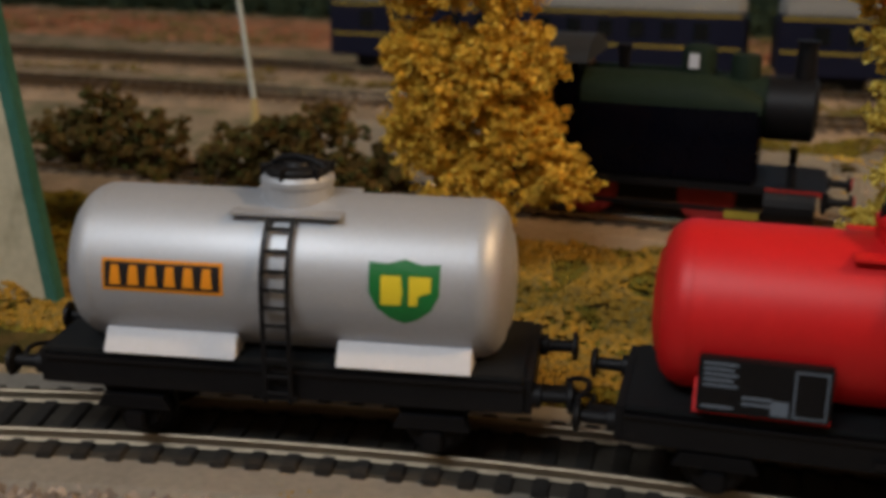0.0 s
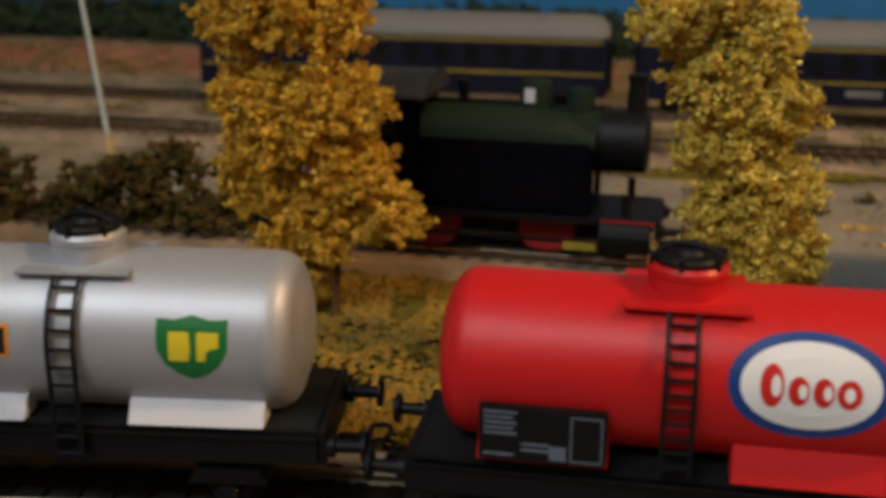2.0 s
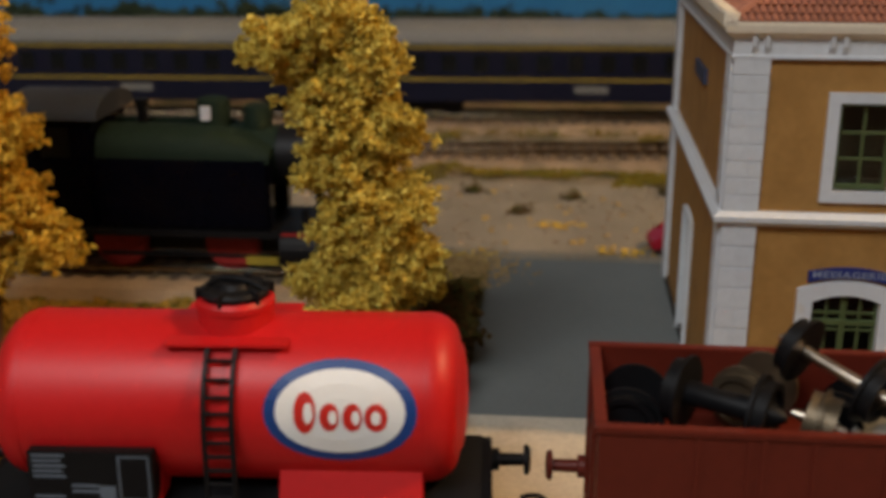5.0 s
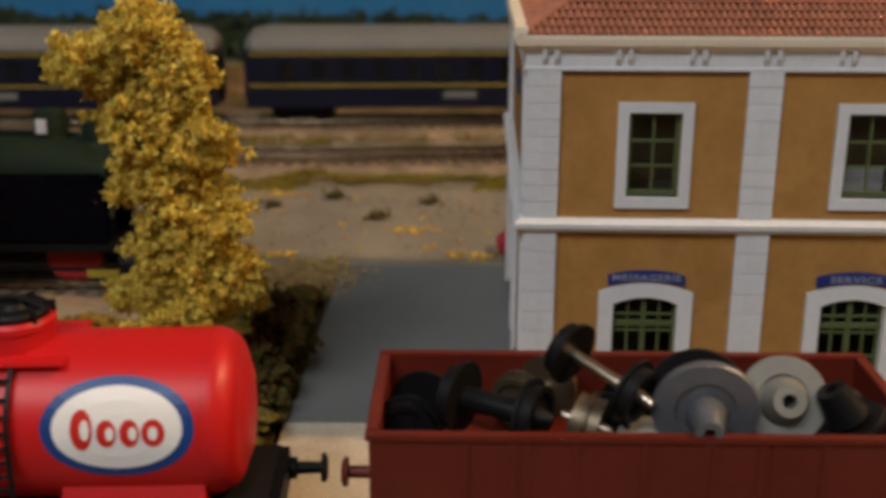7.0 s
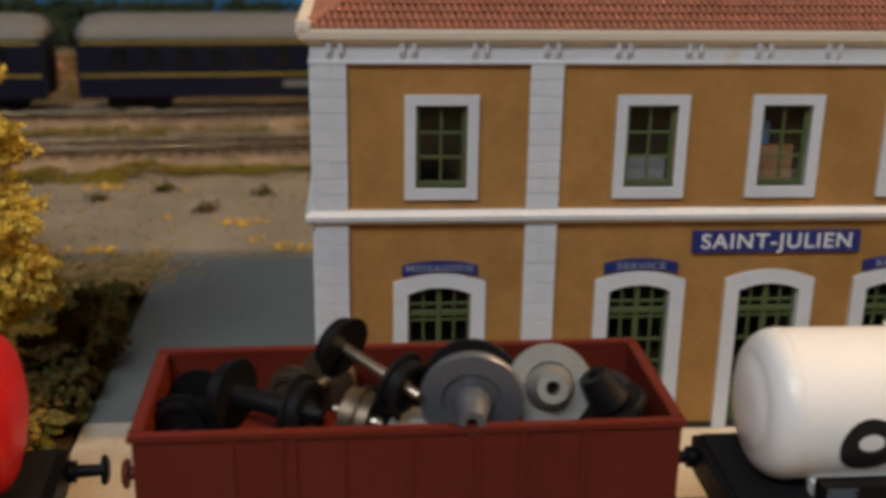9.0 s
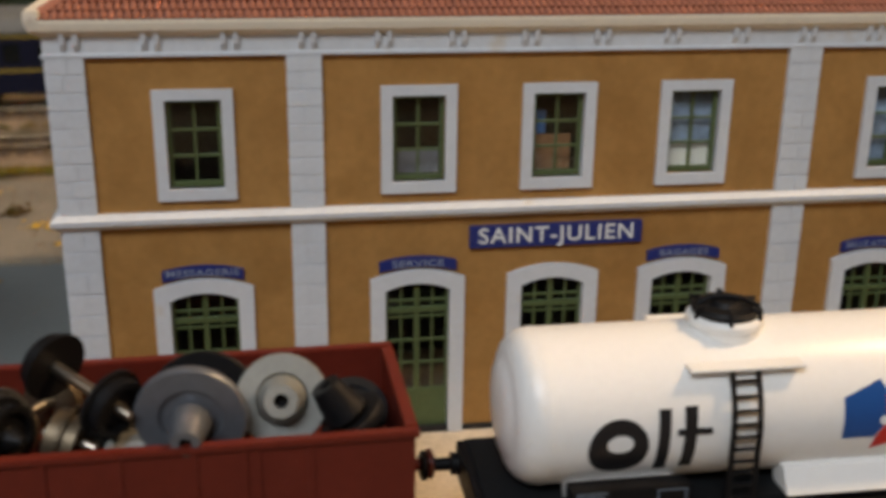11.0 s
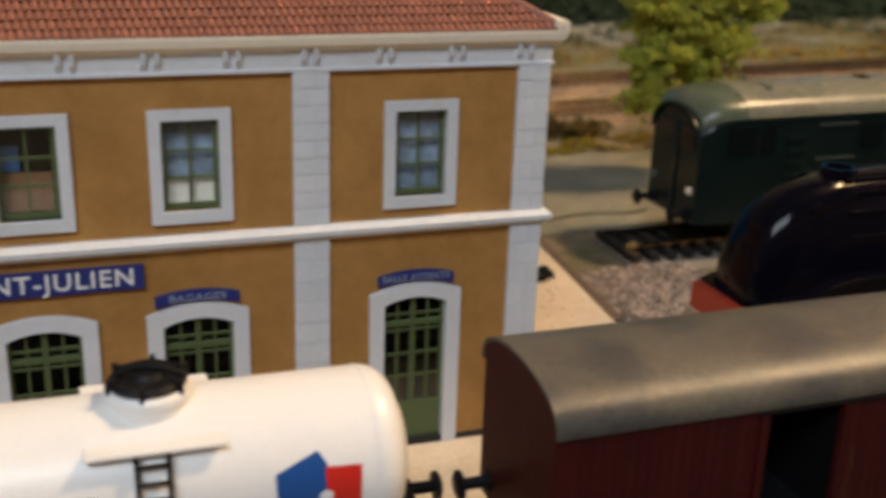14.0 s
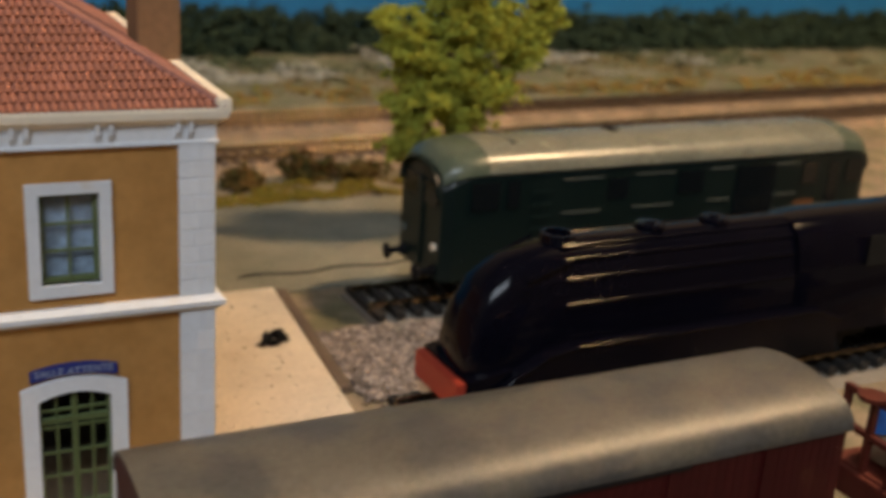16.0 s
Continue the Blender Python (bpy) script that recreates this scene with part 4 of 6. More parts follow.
silver = tank_wagon(-0.0902, 0.1876, 9.5, 0.0862, M_SILVER, 0.0262, "silver-painted tank wagon with black underframe on the curved track", 0.0010)


def decal_s(name, outline, *rest):
    return decal(name, [(s - 0.0014, a) for s, a in outline], *rest)


saddle(silver, -0.0341, -0.0083, M_SADDLE), saddle(silver, 0.0110, 0.0362, M_SADDLE)
decal_s("orange_plate", bar(-0.0315, -0.0082, -3, 20), R, M_ORANGE_LOGO, silver, 0.00012, "orange bordered nameplate")
decal_s("plate_field", bar(-0.0309, -0.0088, -0.5, 17.5), R, M_BLACK_LOGO, silver, 0.00022)
for k in range(6):
    s = -0.0301 + 0.00353 * k
    decal_s("plate_bar", [(s + 0.0001, 1.5), (s + 0.0023, 1.5), (s + 0.0020, 15.5), (s + 0.0005, 15.5)], R, M_ORANGE_LOGO, silver, 0.00032)
decal_s("shield", [(0.0189, 27), (0.0222, 26), (0.0254, 29.5), (0.0286, 26), (0.0319, 27), (0.0318, 6), (0.0303, -5), (0.0280, -12), (0.0254, -16), (0.0228, -12), (0.0205, -5), (0.0190, 6)], R, M_GREEN_LOGO, silver, 0.00012, "green shield emblem")
decal_s("shield_block", [(0.0212, -2), (0.0248, -2), (0.0252, 7), (0.0248, 18), (0.0212, 18)], R, M_YELLOW_LOGO, silver, 0.00024)
decal_s("shield_block", [(0.0263, -2), (0.0278, -2), (0.0280, 5), (0.0303, 8), (0.0303, 18), (0.0263, 18)], R, M_YELLOW_LOGO, silver, 0.00024)

red = tank_wagon(0.0203, 0.1955, 3.0, 0.0845, M_RED, 0.0250, "bright red plastic tank wagon with blue and white oval emblem", 0.0007, foot=0.0262)
saddle(red, -0.0336, -0.0110, M_RED, 0.0310, 0.0256), saddle(red, 0.0095, 0.0345, M_RED, 0.0315, 0.0250)
data_panel(red, -0.0330, -0.0113, 0.0268, 0.0366)
decal("oval_emblem", oval(0.0207, 14, 0.0131, 35), R, M_NAVY_LOGO, red, 0.00012, "blue oval border")
decal("oval_field", oval(0.0207, 14, 0.0111, 28), R, M_WHITE_LOGO, red, 0.00024, "white oval field")
for k, (s, w, a0, a1) in enumerate(((0.0147, 0.0019, 0, 27), (0.0189, 0.0017, 2, 20), (0.0228, 0.0017, 2, 20), (0.0268, 0.0020, 2, 20))):
    decal("emblem_blob", oval(s, (a0 + a1) / 2, w, (a1 - a0) / 2, 16), R, M_RED_LOGO, red, 0.00036)
    decal("emblem_gap", oval(s + (0.0006 if k < 3 else 0), (a0 + a1) / 2, w * 0.42, (a1 - a0) / 2 * 0.5, 12), R, M_WHITE_LOGO, red, 0.00048)

white = tank_wagon(0.2378, 0.1950, -1.5, 0.0848, M_WHITEP, 0.0245, "white plastic tank wagon with black and blue-red emblems", 0.0000, 0.0143, 0.0384, 0.0018, 0.0240)


def decal_w(name, outline, *rest):
    return decal(name, [(s + 0.0022, a + 2.0) for s, a in outline], *rest)


saddle(white, -0.0312, -0.0113, M_WHITEP, 0.0272, 0.0240), saddle(white, 0.0088, 0.0345, M_WHITEP, 0.0292, 0.0245)
data_panel(white, -0.0320, -0.0105, 0.0235, 0.0298)
decal_w("black_emblem", oval(-0.0254, -11, 0.0055, 23, 24), 0.0143, M_BLACK_LOGO, white, 0.00012, "black rounded emblem")
decal_w("emblem_gap", oval(-0.0252, -7, 0.0024, 7, 16), 0.0143, M_WHITE_LOGO, white, 0.00024)
decal_w("black_emblem", bar(-0.0184, -0.0162, -34, 17), 0.0143, M_BLACK_LOGO, white)
decal_w("black_emblem", bar(-0.0137, -0.0114, -33, 18), 0.0143, M_BLACK_LOGO, white)
decal_w("black_emblem", bar(-0.0150, -0.0086, -3, 2), 0.0143, M_BLACK_LOGO, white, 0.0002)
decal_w("blue_emblem", [(0.0158, 17), (0.0228, 29), (0.0243, 19), (0.0240, -4), (0.0222, -15), (0.0160, -15)], 0.0143, M_BLUE_LOGO, white, 0.00012, "blue angular emblem")
decal_w("red_emblem", [(0.0238, 18), (0.0298, 17), (0.0296, -16), (0.0222, -27), (0.0226, -14), (0.0240, -4)], 0.0143, M_RED_LOGO, white, 0.00016, "red angular emblem")
decal_w("emblem_gap", oval(0.0238, -1, 0.0012, 4, 8), 0.0143, M_WHITE_LOGO, white, 0.0003)

# open wagon with its load of wheelsets
gon = thing("open_wagon", 0.1316, 0.1963, 0, -0.3, "red-oxide open goods wagon with ribbed sides, loaded with wheels", "open wagon", "goods wagons in the train")
gl, gw, gz, gt = 0.0466, 0.0176, 0.0172, 0.0446
for s in (-1, 1):
    y = s * (gw - 0.0007)
    side = part("side", box(B(), -gl, gl, y - 0.0007, y + 0.0007, gz, gt - 0.0008), M_OXIDE, gon)
    for x in (-0.0304, -0.0222, -0.0200, -0.0118, -0.0004, 0.0112, 0.0190, 0.0212, 0.0296):
        part("rib", box(B(), x - 0.0005, x + 0.0005, y + s * 0.0007 - 0.0004, y + s * 0.0007 + 0.0004, gz, gt - 0.0010), M_OXIDE, side)
    x = s * (gl - 0.0007)
    end = part("end", box(B(), x - 0.0007, x + 0.0007, -gw + 0.0014, gw - 0.0014, gz, gt - 0.0008), M_OXIDE, gon)
    for yy in (-0.009, 0.009):
        part("rib", box(B(), x + s * 0.0009 - 0.0006, x + s * 0.0009 + 0.0006, yy - 0.001, yy + 0.001, gz, gt - 0.001), M_OXIDE, end)
bm = B()
for x0, x1, y0, y1 in ((-gl - 0.0007, gl + 0.0007, -gw - 0.0007, -gw + 0.0015), (-gl - 0.0007, gl + 0.0007, gw - 0.0015, gw + 0.0007), (-gl - 0.0007, -gl + 0.0015, -gw + 0.0015, gw - 0.0015), (gl - 0.0015, gl + 0.0007, -gw + 0.0015, gw - 0.0015)):
    box(bm, x0, x1, y0, y1, gt - 0.0012, gt, 0.0002)
part("top_rim", bm, M_OXIDE, gon)
part("floor", box(B(), -gl + 0.0014, gl - 0.0014, -gw + 0.0014, gw - 0.0014, gz, gz + 0.0140), M_OXIDE, gon)
underframe(gon, gl - 0.001, 0.0172, 0.029, 0.0135, 0.0208)
for o in [c for c in gon.children if c.name.startswith(("buffer", "headstock"))]:
    o.data.materials[0] = M_OXIDE


def disc_wheel(name, m, r, material, label, hub=0.0062, hub_r=0.0028):
    t = thing(name, label=label, category="wheel", group="wheels loaded in the wagon")
    t.matrix_basis = m
    prof = [(-0.0008, 0), (-0.0008, r * 0.96), (0, r), (0.0009, r), (0.0013, r * 0.97), (0.0013, r * 0.58), (0.0006, r * 0.52), (0.0006, r * 0.30), (0.0022, hub_r * 1.5), (hub * 0.6, hub_r * 1.25), (hub, hub_r), (hub, hub_r * 0.45), (hub - 0.003, hub_r * 0.42), (hub - 0.003, 0)]
    part("disc", lathe(B(), prof, pose(0, 0, 0), 48), material, t, smooth=True)
    part("bore", rod(B(), (hub - 0.0032, 0, 0), (hub - 0.0028, 0, 0), hub_r * 0.42, 12), M_BLACK, t)
    return t


def wheelset(m, r, length, label, axle_mat, wheel_mat, thick=1.0):
    t = thing("wheelset", label=label, category="wheelset", group="wheels loaded in the wagon")
    t.matrix_basis = m
    part("axle", lathe(B(), [(-length / 2 - 0.003, 0), (-length / 2 - 0.003, 0.0007), (-length / 2, 0.0012 * thick), (0, 0.0010 * thick), (length / 2, 0.0012 * thick), (length / 2 + 0.003, 0.0007), (length / 2 + 0.003, 0)], pose(0, 0, 0), 12), axle_mat, t, smooth=True)
    for s in (-1, 1):
        prof = [(0, 0.001), (0, r * 0.72), (0.0008, r * 0.80), (0.0008, r), (-0.0012, r), (-0.0013, r + 0.0010), (-0.0020, r + 0.0010), (-0.0020, 0.001)]
        part("wheel", lathe(B(), [(s * a, b) for a, b in prof], pose(s * length / 2, 0, 0), 28), wheel_mat, t, smooth=True)
    return t


def facing(p, axis):
    """A pose at p whose x axis points along axis."""
    return Matrix.Translation(p) @ Vector(axis).to_track_quat("X", "Z").to_matrix().to_4x4()


def between(p, q):
    return facing((Vector(p) + Vector(q)) / 2, Vector(q) - Vector(p))


disc_wheel("cast_wheel", facing((0.1424, 0.1868, 0.0460), (-0.10, -1, -0.10)), 0.0092, M_STEEL, "grey cast metal disc wheel with protruding hub", 0.0085, 0.0023)
disc_wheel("cast_wheel", facing((0.1573, 0.1925, 0.0448), (-0.06, -0.9, 0.38)), 0.0079, M_STEEL_L, "pale grey cast metal disc wheel with hollow hub", 0.0062, 0.0028)
disc_wheel("cast_wheel", facing((0.1440, 0.2005, 0.0408), (-0.06, -1, 0.20)), 0.0098, M_BLACK, "black disc wheel behind the grey ones", 0.002)
wheelset(between((0.0990, 0.1955, 0.0440), (0.1138, 0.1870, 0.0438)), 0.0056, 0.0165, "black wheelset with thick dark axle", M_BLACK, M_BLACK, 2.0)
wheelset(between((0.1190, 0.1975, 0.0522), (0.1310, 0.1865, 0.0482)), 0.0050, 0.0165, "black wheelset tipped up on the pile", M_BRIGHT, M_BLACK)
wheelset(between((0.1105, 0.1985, 0.0405), (0.1180, 0.2090, 0.0400)), 0.0052, 0.0130, "wheelset with bright worn tyres", M_BRIGHT, M_STEEL_B)
wheelset(between((0.1212, 0.1900, 0.0418), (0.1238, 0.1890, 0.0412)), 0.0050, 0.0034, "small wheelset with brassy worn tyres", M_BRIGHT, M_STEEL_B)
wheelset(between((0.0905, 0.1930, 0.0375), (0.0935, 0.2080, 0.0370)), 0.0056, 0.0150, "black wheelset against the wagon end", M_BLACK, M_BLACK)
wheelset(between((0.1262, 0.1930, 0.0385), (0.1330, 0.2030, 0.0380)), 0.0054, 0.0120, "black wheelset lying low in the load", M_BRIGHT, M_BLACK)
disc_wheel("cast_wheel", facing((0.1690, 0.1885, 0.0415), (-0.55, 0.05, 0.83)), 0.0062, M_BLACK, "black plastic disc with a tall boss lying tilted", 0.0085, 0.0026)
disc_wheel("cast_wheel", facing((0.1700, 0.1985, 0.0385), (0.05, -0.75, 0.8)), 0.0062, M_BLACK, "black wheel lying flat at the wagon end", 0.003)
disc_wheel("cast_wheel", facing((0.1330, 0.1880, 0.0372), (-0.06, -0.65, 0.78)), 0.0060, M_STEEL_L, "pale steel disc low in the load", 0.002)

# covered van
van = thing("covered_van", 0.3735, 0.1913, 0, -0.6, "dark maroon covered goods van with rounded weathered grey roof", "goods van", "goods wagons in the train")
vl, vw, vz, vt = 0.0712, 0.0163, 0.0165, 0.0462
for x0, x1, y0, y1, z0, z1 in ((-vl + 0.0006, -0.0300, -vw + 0.0006, vw - 0.0006, vz, vt), (-0.0130, vl - 0.0006, -vw + 0.0006, vw - 0.0006, vz, vt), (-0.0300, -0.0130, vw - 0.0040, vw - 0.0006, vz, vt), (-0.0300, -0.0130, -vw + 0.0006, vw - 0.0040, vz, vz + 0.0020), (-0.0300, -0.0130, -vw + 0.0006, vw - 0.0040, vt - 0.0010, vt)):
    part("body_panel", box(B(), x0, x1, y0, y1, z0, z1), M_BLACK, van)
plank = mesh_of("plank", box(B(), -0.00110, 0.00110, -0.0004, 0.0004, vz, vt - 0.0002, 0.00006), M_MAROON)
n = int(2 * vl / 0.00222)
for i in range(n):
    x = -vl + (i + 0.5) * 2 * vl / n
    for s in (-1, 1):
        if s < 0 and -0.0300 < x < -0.0130:
            continue
        piece("plank", plank, van, pose(x, s * (vw - 0.0004), 0))
for i in range(14):
    y = -vw + (i + 0.5) * 2 * vw / 14
    for s in (-1, 1):
        piece("plank", plank, van, pose(s * vl, y, 0, 0, 0, 90))
for x in (-0.0305, -0.0125, 0.0262, 0.0500):
    part("door_post", box(B(), x - 0.0007, x + 0.0007, -vw - 0.0006, -vw + 0.0002, vz, vt), M_MAROON, van)
part("door_rail", box(B(), -0.032, 0.030, -vw - 0.0010, -vw, vt - 0.0022, vt - 0.0014), M_BLACK, van)
secs = []
for x in (-vl - 0.0007, vl + 0.0007):
    pts = [((vw + 0.0012) * math.cos(a), vt - 0.0006 + 0.0076 * math.sin(a) ** 0.85) for a in [math.pi * i / 20 for i in range(21)]]
    secs.append([(x, y, z) for y, z in pts] + [(x, y * 0.985, z - 0.0007) for y, z in reversed(pts)])
part("roof", loft(B(), secs), M_VANROOF, van, "weathered grey arched roof", smooth=True)
for s in (-1, 1):
    pts = [(y, z) for _, y, z in secs[0][:21]]
    bm = B()
    a, b = [bm.verts.new((s * vl - 0.0005, y * 0.96, z - 0.0006)) for y, z in pts], [bm.verts.new((s * vl + 0.0005, y * 0.96, z - 0.0006)) for y, z in pts]
    bm.faces.new(a), bm.faces.new(b)
    part("gable", bm, M_MAROON, van)
underframe(van, vl - 0.002, 0.0168, 0.045, 0.0140, 0.0205)

# next wagon beyond the van, only its end seen
flat = thing("stake_wagon", 0.520, 0.1830, 0, -3.0, "red-oxide wagon end with brake platform coupled behind the van", "goods wagon", "goods wagons in the train")
underframe(flat, 0.050, 0.0215, 0.030, 0.0140)
for o in [c for c in flat.children if c.name.startswith(("buffer", "headstock", "solebar", "deck"))]:
    o.data.materials[0] = M_OXIDE_D
for y in (-0.0125, -0.004, 0.004, 0.0125):
    part("stanchion", box(B(), -0.0500, -0.0484, y - 0.0008, y + 0.0008, 0.0215, 0.0400), M_OXIDE_D, flat)
for z in (0.030, 0.0392):
    part("rail", box(B(), -0.0502, -0.0486, -0.0133, 0.0133, z, z + 0.0014), M_OXIDE_D, flat)
part("handwheel", lathe(B(), [(0.041, 0), (0.041, 0.0034), (0.0422, 0.0036), (0.0422, 0)], Matrix.Translation((-0.0515, 0.003, 0)) @ pose(0, 0, 0, 0, -90, 0), 20), M_OXIDE_D, flat)
part("load", box(B(), -0.044, 0.045, -0.011, 0.011, 0.0216, 0.030, 0.001), mat("faded_buff_load", (0.35, 0.28, 0.18), 0.8), flat, "buff-coloured load")
part("load_cap", rod(B(), (-0.043, 0.007, 0.030), (-0.043, 0.007, 0.0375), 0.0030, 12), mat("bright_blue_plastic", (0.03, 0.15, 0.5), 0.4), flat, "small bright blue drum")


# ---- green tank engine on the siding ----
eng = thing("steam_locomotive", -0.038, 0.366, 0, 0, "dark green and black tank engine with red wheels on the siding", "locomotive")
part("running_board", box(B(), -0.056, 0.047, -0.0160, 0.0160, 0.0205, 0.0220, 0.0002), M_BLACK, eng)
part("frame", box(B(), -0.052, 0.044, -0.0055, 0.0055, 0.0120, 0.0205), M_BLACK, eng)
for s in (-1, 1):
    part("side_tank", box(B(), -0.030, 0.0270, min(s * 0.0085, s * 0.0158), max(s * 0.0085, s * 0.0158), 0.0220, 0.0465, 0.0012), M_LOCO_B, eng)
    outline = [(0.0158, 0.0440), (0.0157, 0.0470), (0.0150, 0.0495), (0.0135, 0.0518), (0.0110, 0.0534), (0.0080, 0.0543), (0.0040, 0.0546), (0.0040, 0.0440)]
    low = [(y, 0.0440 + (z - 0.0440) * 0.45) for y, z in outline]
    part("tank_top", loft(B(), [[(x, s * (y - e), z) for y, z in o] for x, o, e in ((-0.0290, outline, 0.0), (0.0080, outline, 0.0), (0.0190, [(y, 0.0440 + (z - 0.0440) * 0.80) for y, z in outline], 0.0), (0.0270, low, 0.0003))]), M_LOCO_G, eng, smooth=True)
    for k in range(4):
        part("rivet_strip", box(B(), -0.0285 + 0.0180 * k, -0.0279 + 0.0180 * k, s * 0.0158 - 0.00025, s * 0.0158 + 0.00025, 0.0226, 0.0436), M_LOCO_B, eng)
    part("step", box(B(), -0.0470, -0.0400, s * 0.0150 - 0.0010, s * 0.0150 + 0.0010, 0.0100, 0.0108), M_BLACK, eng)
    part("step_hanger", box(B(), -0.0440, -0.0430, s * 0.0150 - 0.0004, s * 0.0150 + 0.0004, 0.0106, 0.0206), M_BLACK, eng)
    part("lubricator", rod(B(), (0.0375, s * 0.0120, 0.0220), (0.0375, s * 0.0120, 0.0290), 0.0014, 10), M_BLACK, eng)
    part("valance", box(B(), 0.0300, 0.047, s * 0.0160 - 0.0003, s * 0.0160 + 0.0003, 0.0203, 0.0218), M_REDW, eng)
    part("footplate_edge", box(B(), -0.0560, 0.0300, s * 0.0160 - 0.0004, s * 0.0160 + 0.0004, 0.0198, 0.0216), M_BLACK, eng)
    part("cylinder", rod(B(), (0.0300, s * 0.0135, 0.0160), (0.0455, s * 0.0135, 0.0160), 0.0058, 18), M_BLACK, eng)
    part("steam_chest", box(B(), 0.0310, 0.0450, s * 0.0140 - 0.0030, s * 0.0140 + 0.0030, 0.0180, 0.0204, 0.0003), M_BLACK, eng)
    part("coupling_rod", box(B(), -0.030, 0.026, s * 0.0148 - 0.0005, s * 0.0148 + 0.0005, 0.0128, 0.0142, 0.0002), M_BLACK, eng)
part("boiler", lathe(B(), [(-0.030, 0), (-0.030, 0.0098), (0.040, 0.0098), (0.0415, 0.0085), (0.042, 0)], pose(0, 0, 0.0440), 28), M_LOCO_G, eng, smooth=True)
part("smokebox", lathe(B(), [(0.028, 0.0102), (0.042, 0.0102), (0.0432, 0.0085), (0.0436, 0)], pose(0, 0, 0.0440), 28), M_BLACK, eng, smooth=True)
cab = part("cab", box(B(), -0.054, -0.030, -0.0155, 0.0155, 0.0220, 0.0590, 0.0008), M_LOCO_B, eng)
for s in (-1, 1):
    part("cab_window", box(B(), -0.047, -0.037, s * 0.0155 - 0.0002, s * 0.0155 + 0.0002, 0.0450, 0.0550), M_EMUWIN, cab)
pts = [(0.0175 * math.cos(math.pi * i / 14), 0.0575 + 0.0072 * math.sin(math.pi * i / 14)) for i in range(15)]
part("cab_roof", loft(B(), [[(x, y, z) for y, z in pts] for x in (-0.0575, -0.0270)]), mat("dull_grey_cab_roof", (0.022, 0.025, 0.03), 0.6), eng, smooth=True)


def upright(name, x, profile, material, parent, label=""):
    return part(name, lathe(B(), profile, Matrix.Translation((x, 0, 0)) @ pose(0, 0, 0, 0, -90, 0), 20), material, parent, label, smooth=True)


upright("chimney", 0.0385, [(0.050, 0.0036), (0.062, 0.0030), (0.0640, 0.0032), (0.0655, 0.0036), (0.0655, 0)], M_BLACK, eng)
upright("steam_dome", 0.0060, [(0.050, 0.0054), (0.0608, 0.0054), (0.0622, 0.0049), (0.0628, 0.0030), (0.0629, 0)], M_LOCO_G, eng)
upright("sand_dome", 0.0205, [(0.050, 0.0046), (0.0592, 0.0046), (0.0604, 0.0041), (0.0608, 0)], M_LOCO_G, eng)
upright("whistle", -0.0180, [(0.050, 0.0018), (0.0590, 0.0018), (0.0600, 0.0024), (0.0618, 0.0024), (0.0622, 0)], M_BLACK, eng)
part("number_plate", box(B(), 0.0032, 0.0064, -0.0060, -0.0052, 0.0560, 0.0605), M_SADDLE, eng, "small white plate on the dome")
part("safety_valve", rod(B(), (0.0075, -0.002, 0.052), (0.0075, -0.002, 0.0585), 0.0012, 8), M_BRIGHT, eng)
wheels(eng, (-0.026, 0.012), 0.0085, 0.0024, M_REDW, 0.0080)
wheels(eng, (-0.046,), 0.0055, 0.0024, M_REDW, 0.0080)
part("buffer_beam", box(B(), 0.0470, 0.0486, -0.0155, 0.0155, 0.0150, 0.0215), M_BLACK, eng)
part("works_plate", box(B(), 0.0185, 0.0290, -0.0166, -0.0162, 0.0112, 0.0138), M_YELLOW, eng, "small yellow plate")
buffers(eng, 0.0486, 0.0180, M_BLACK)
for y in (-0.0120, 0.0120):
    part("buffer_tip", rod(B(), (0.0563, y, 0.0180), (0.0568, y, 0.0180), 0.0024, 14), M_REDW, eng, "red buffer face")

# ---- black streamlined engine ----
slk = thing("streamlined_locomotive", 0.4025, 0.279, 0, 0, "glossy black streamlined steam engine with red buffer beam", "locomotive")


def shell(x, w, top, base, p=2.6, n=18, lean=0.0):
    out = []
    for i in range(n + 1):
        a = math.pi * i / n
        out.append((x + lean * math.sin(a), w * math.copysign(abs(math.cos(a)) ** (2 / p), math.cos(a)), base + (top - base) * abs(math.sin(a)) ** (2 / p)))
    return out


part("casing", loft(B(), [shell(0.0040, 0.0080, 0.0290, 0.0180), shell(0.0062, 0.0106, 0.0370, 0.0180), shell(0.0105, 0.0122, 0.0450, 0.0180), shell(0.0180, 0.0128, 0.0505, 0.0180), shell(0.032, 0.0130, 0.0536, 0.0180), shell(0.060, 0.0130, 0.0545, 0.0180), shell(0.125, 0.0130, 0.0545, 0.0180)]), M_LOCO_B, slk, smooth=True)
part("cab", loft(B(), [shell(0.118, 0.0132, 0.0543, 0.0180, 3.5), shell(0.128, 0.0152, 0.0550, 0.0180, 3.5), shell(0.165, 0.0158, 0.0552, 0.0180, 3.5)]), M_LOCO_B, slk, smooth=True)
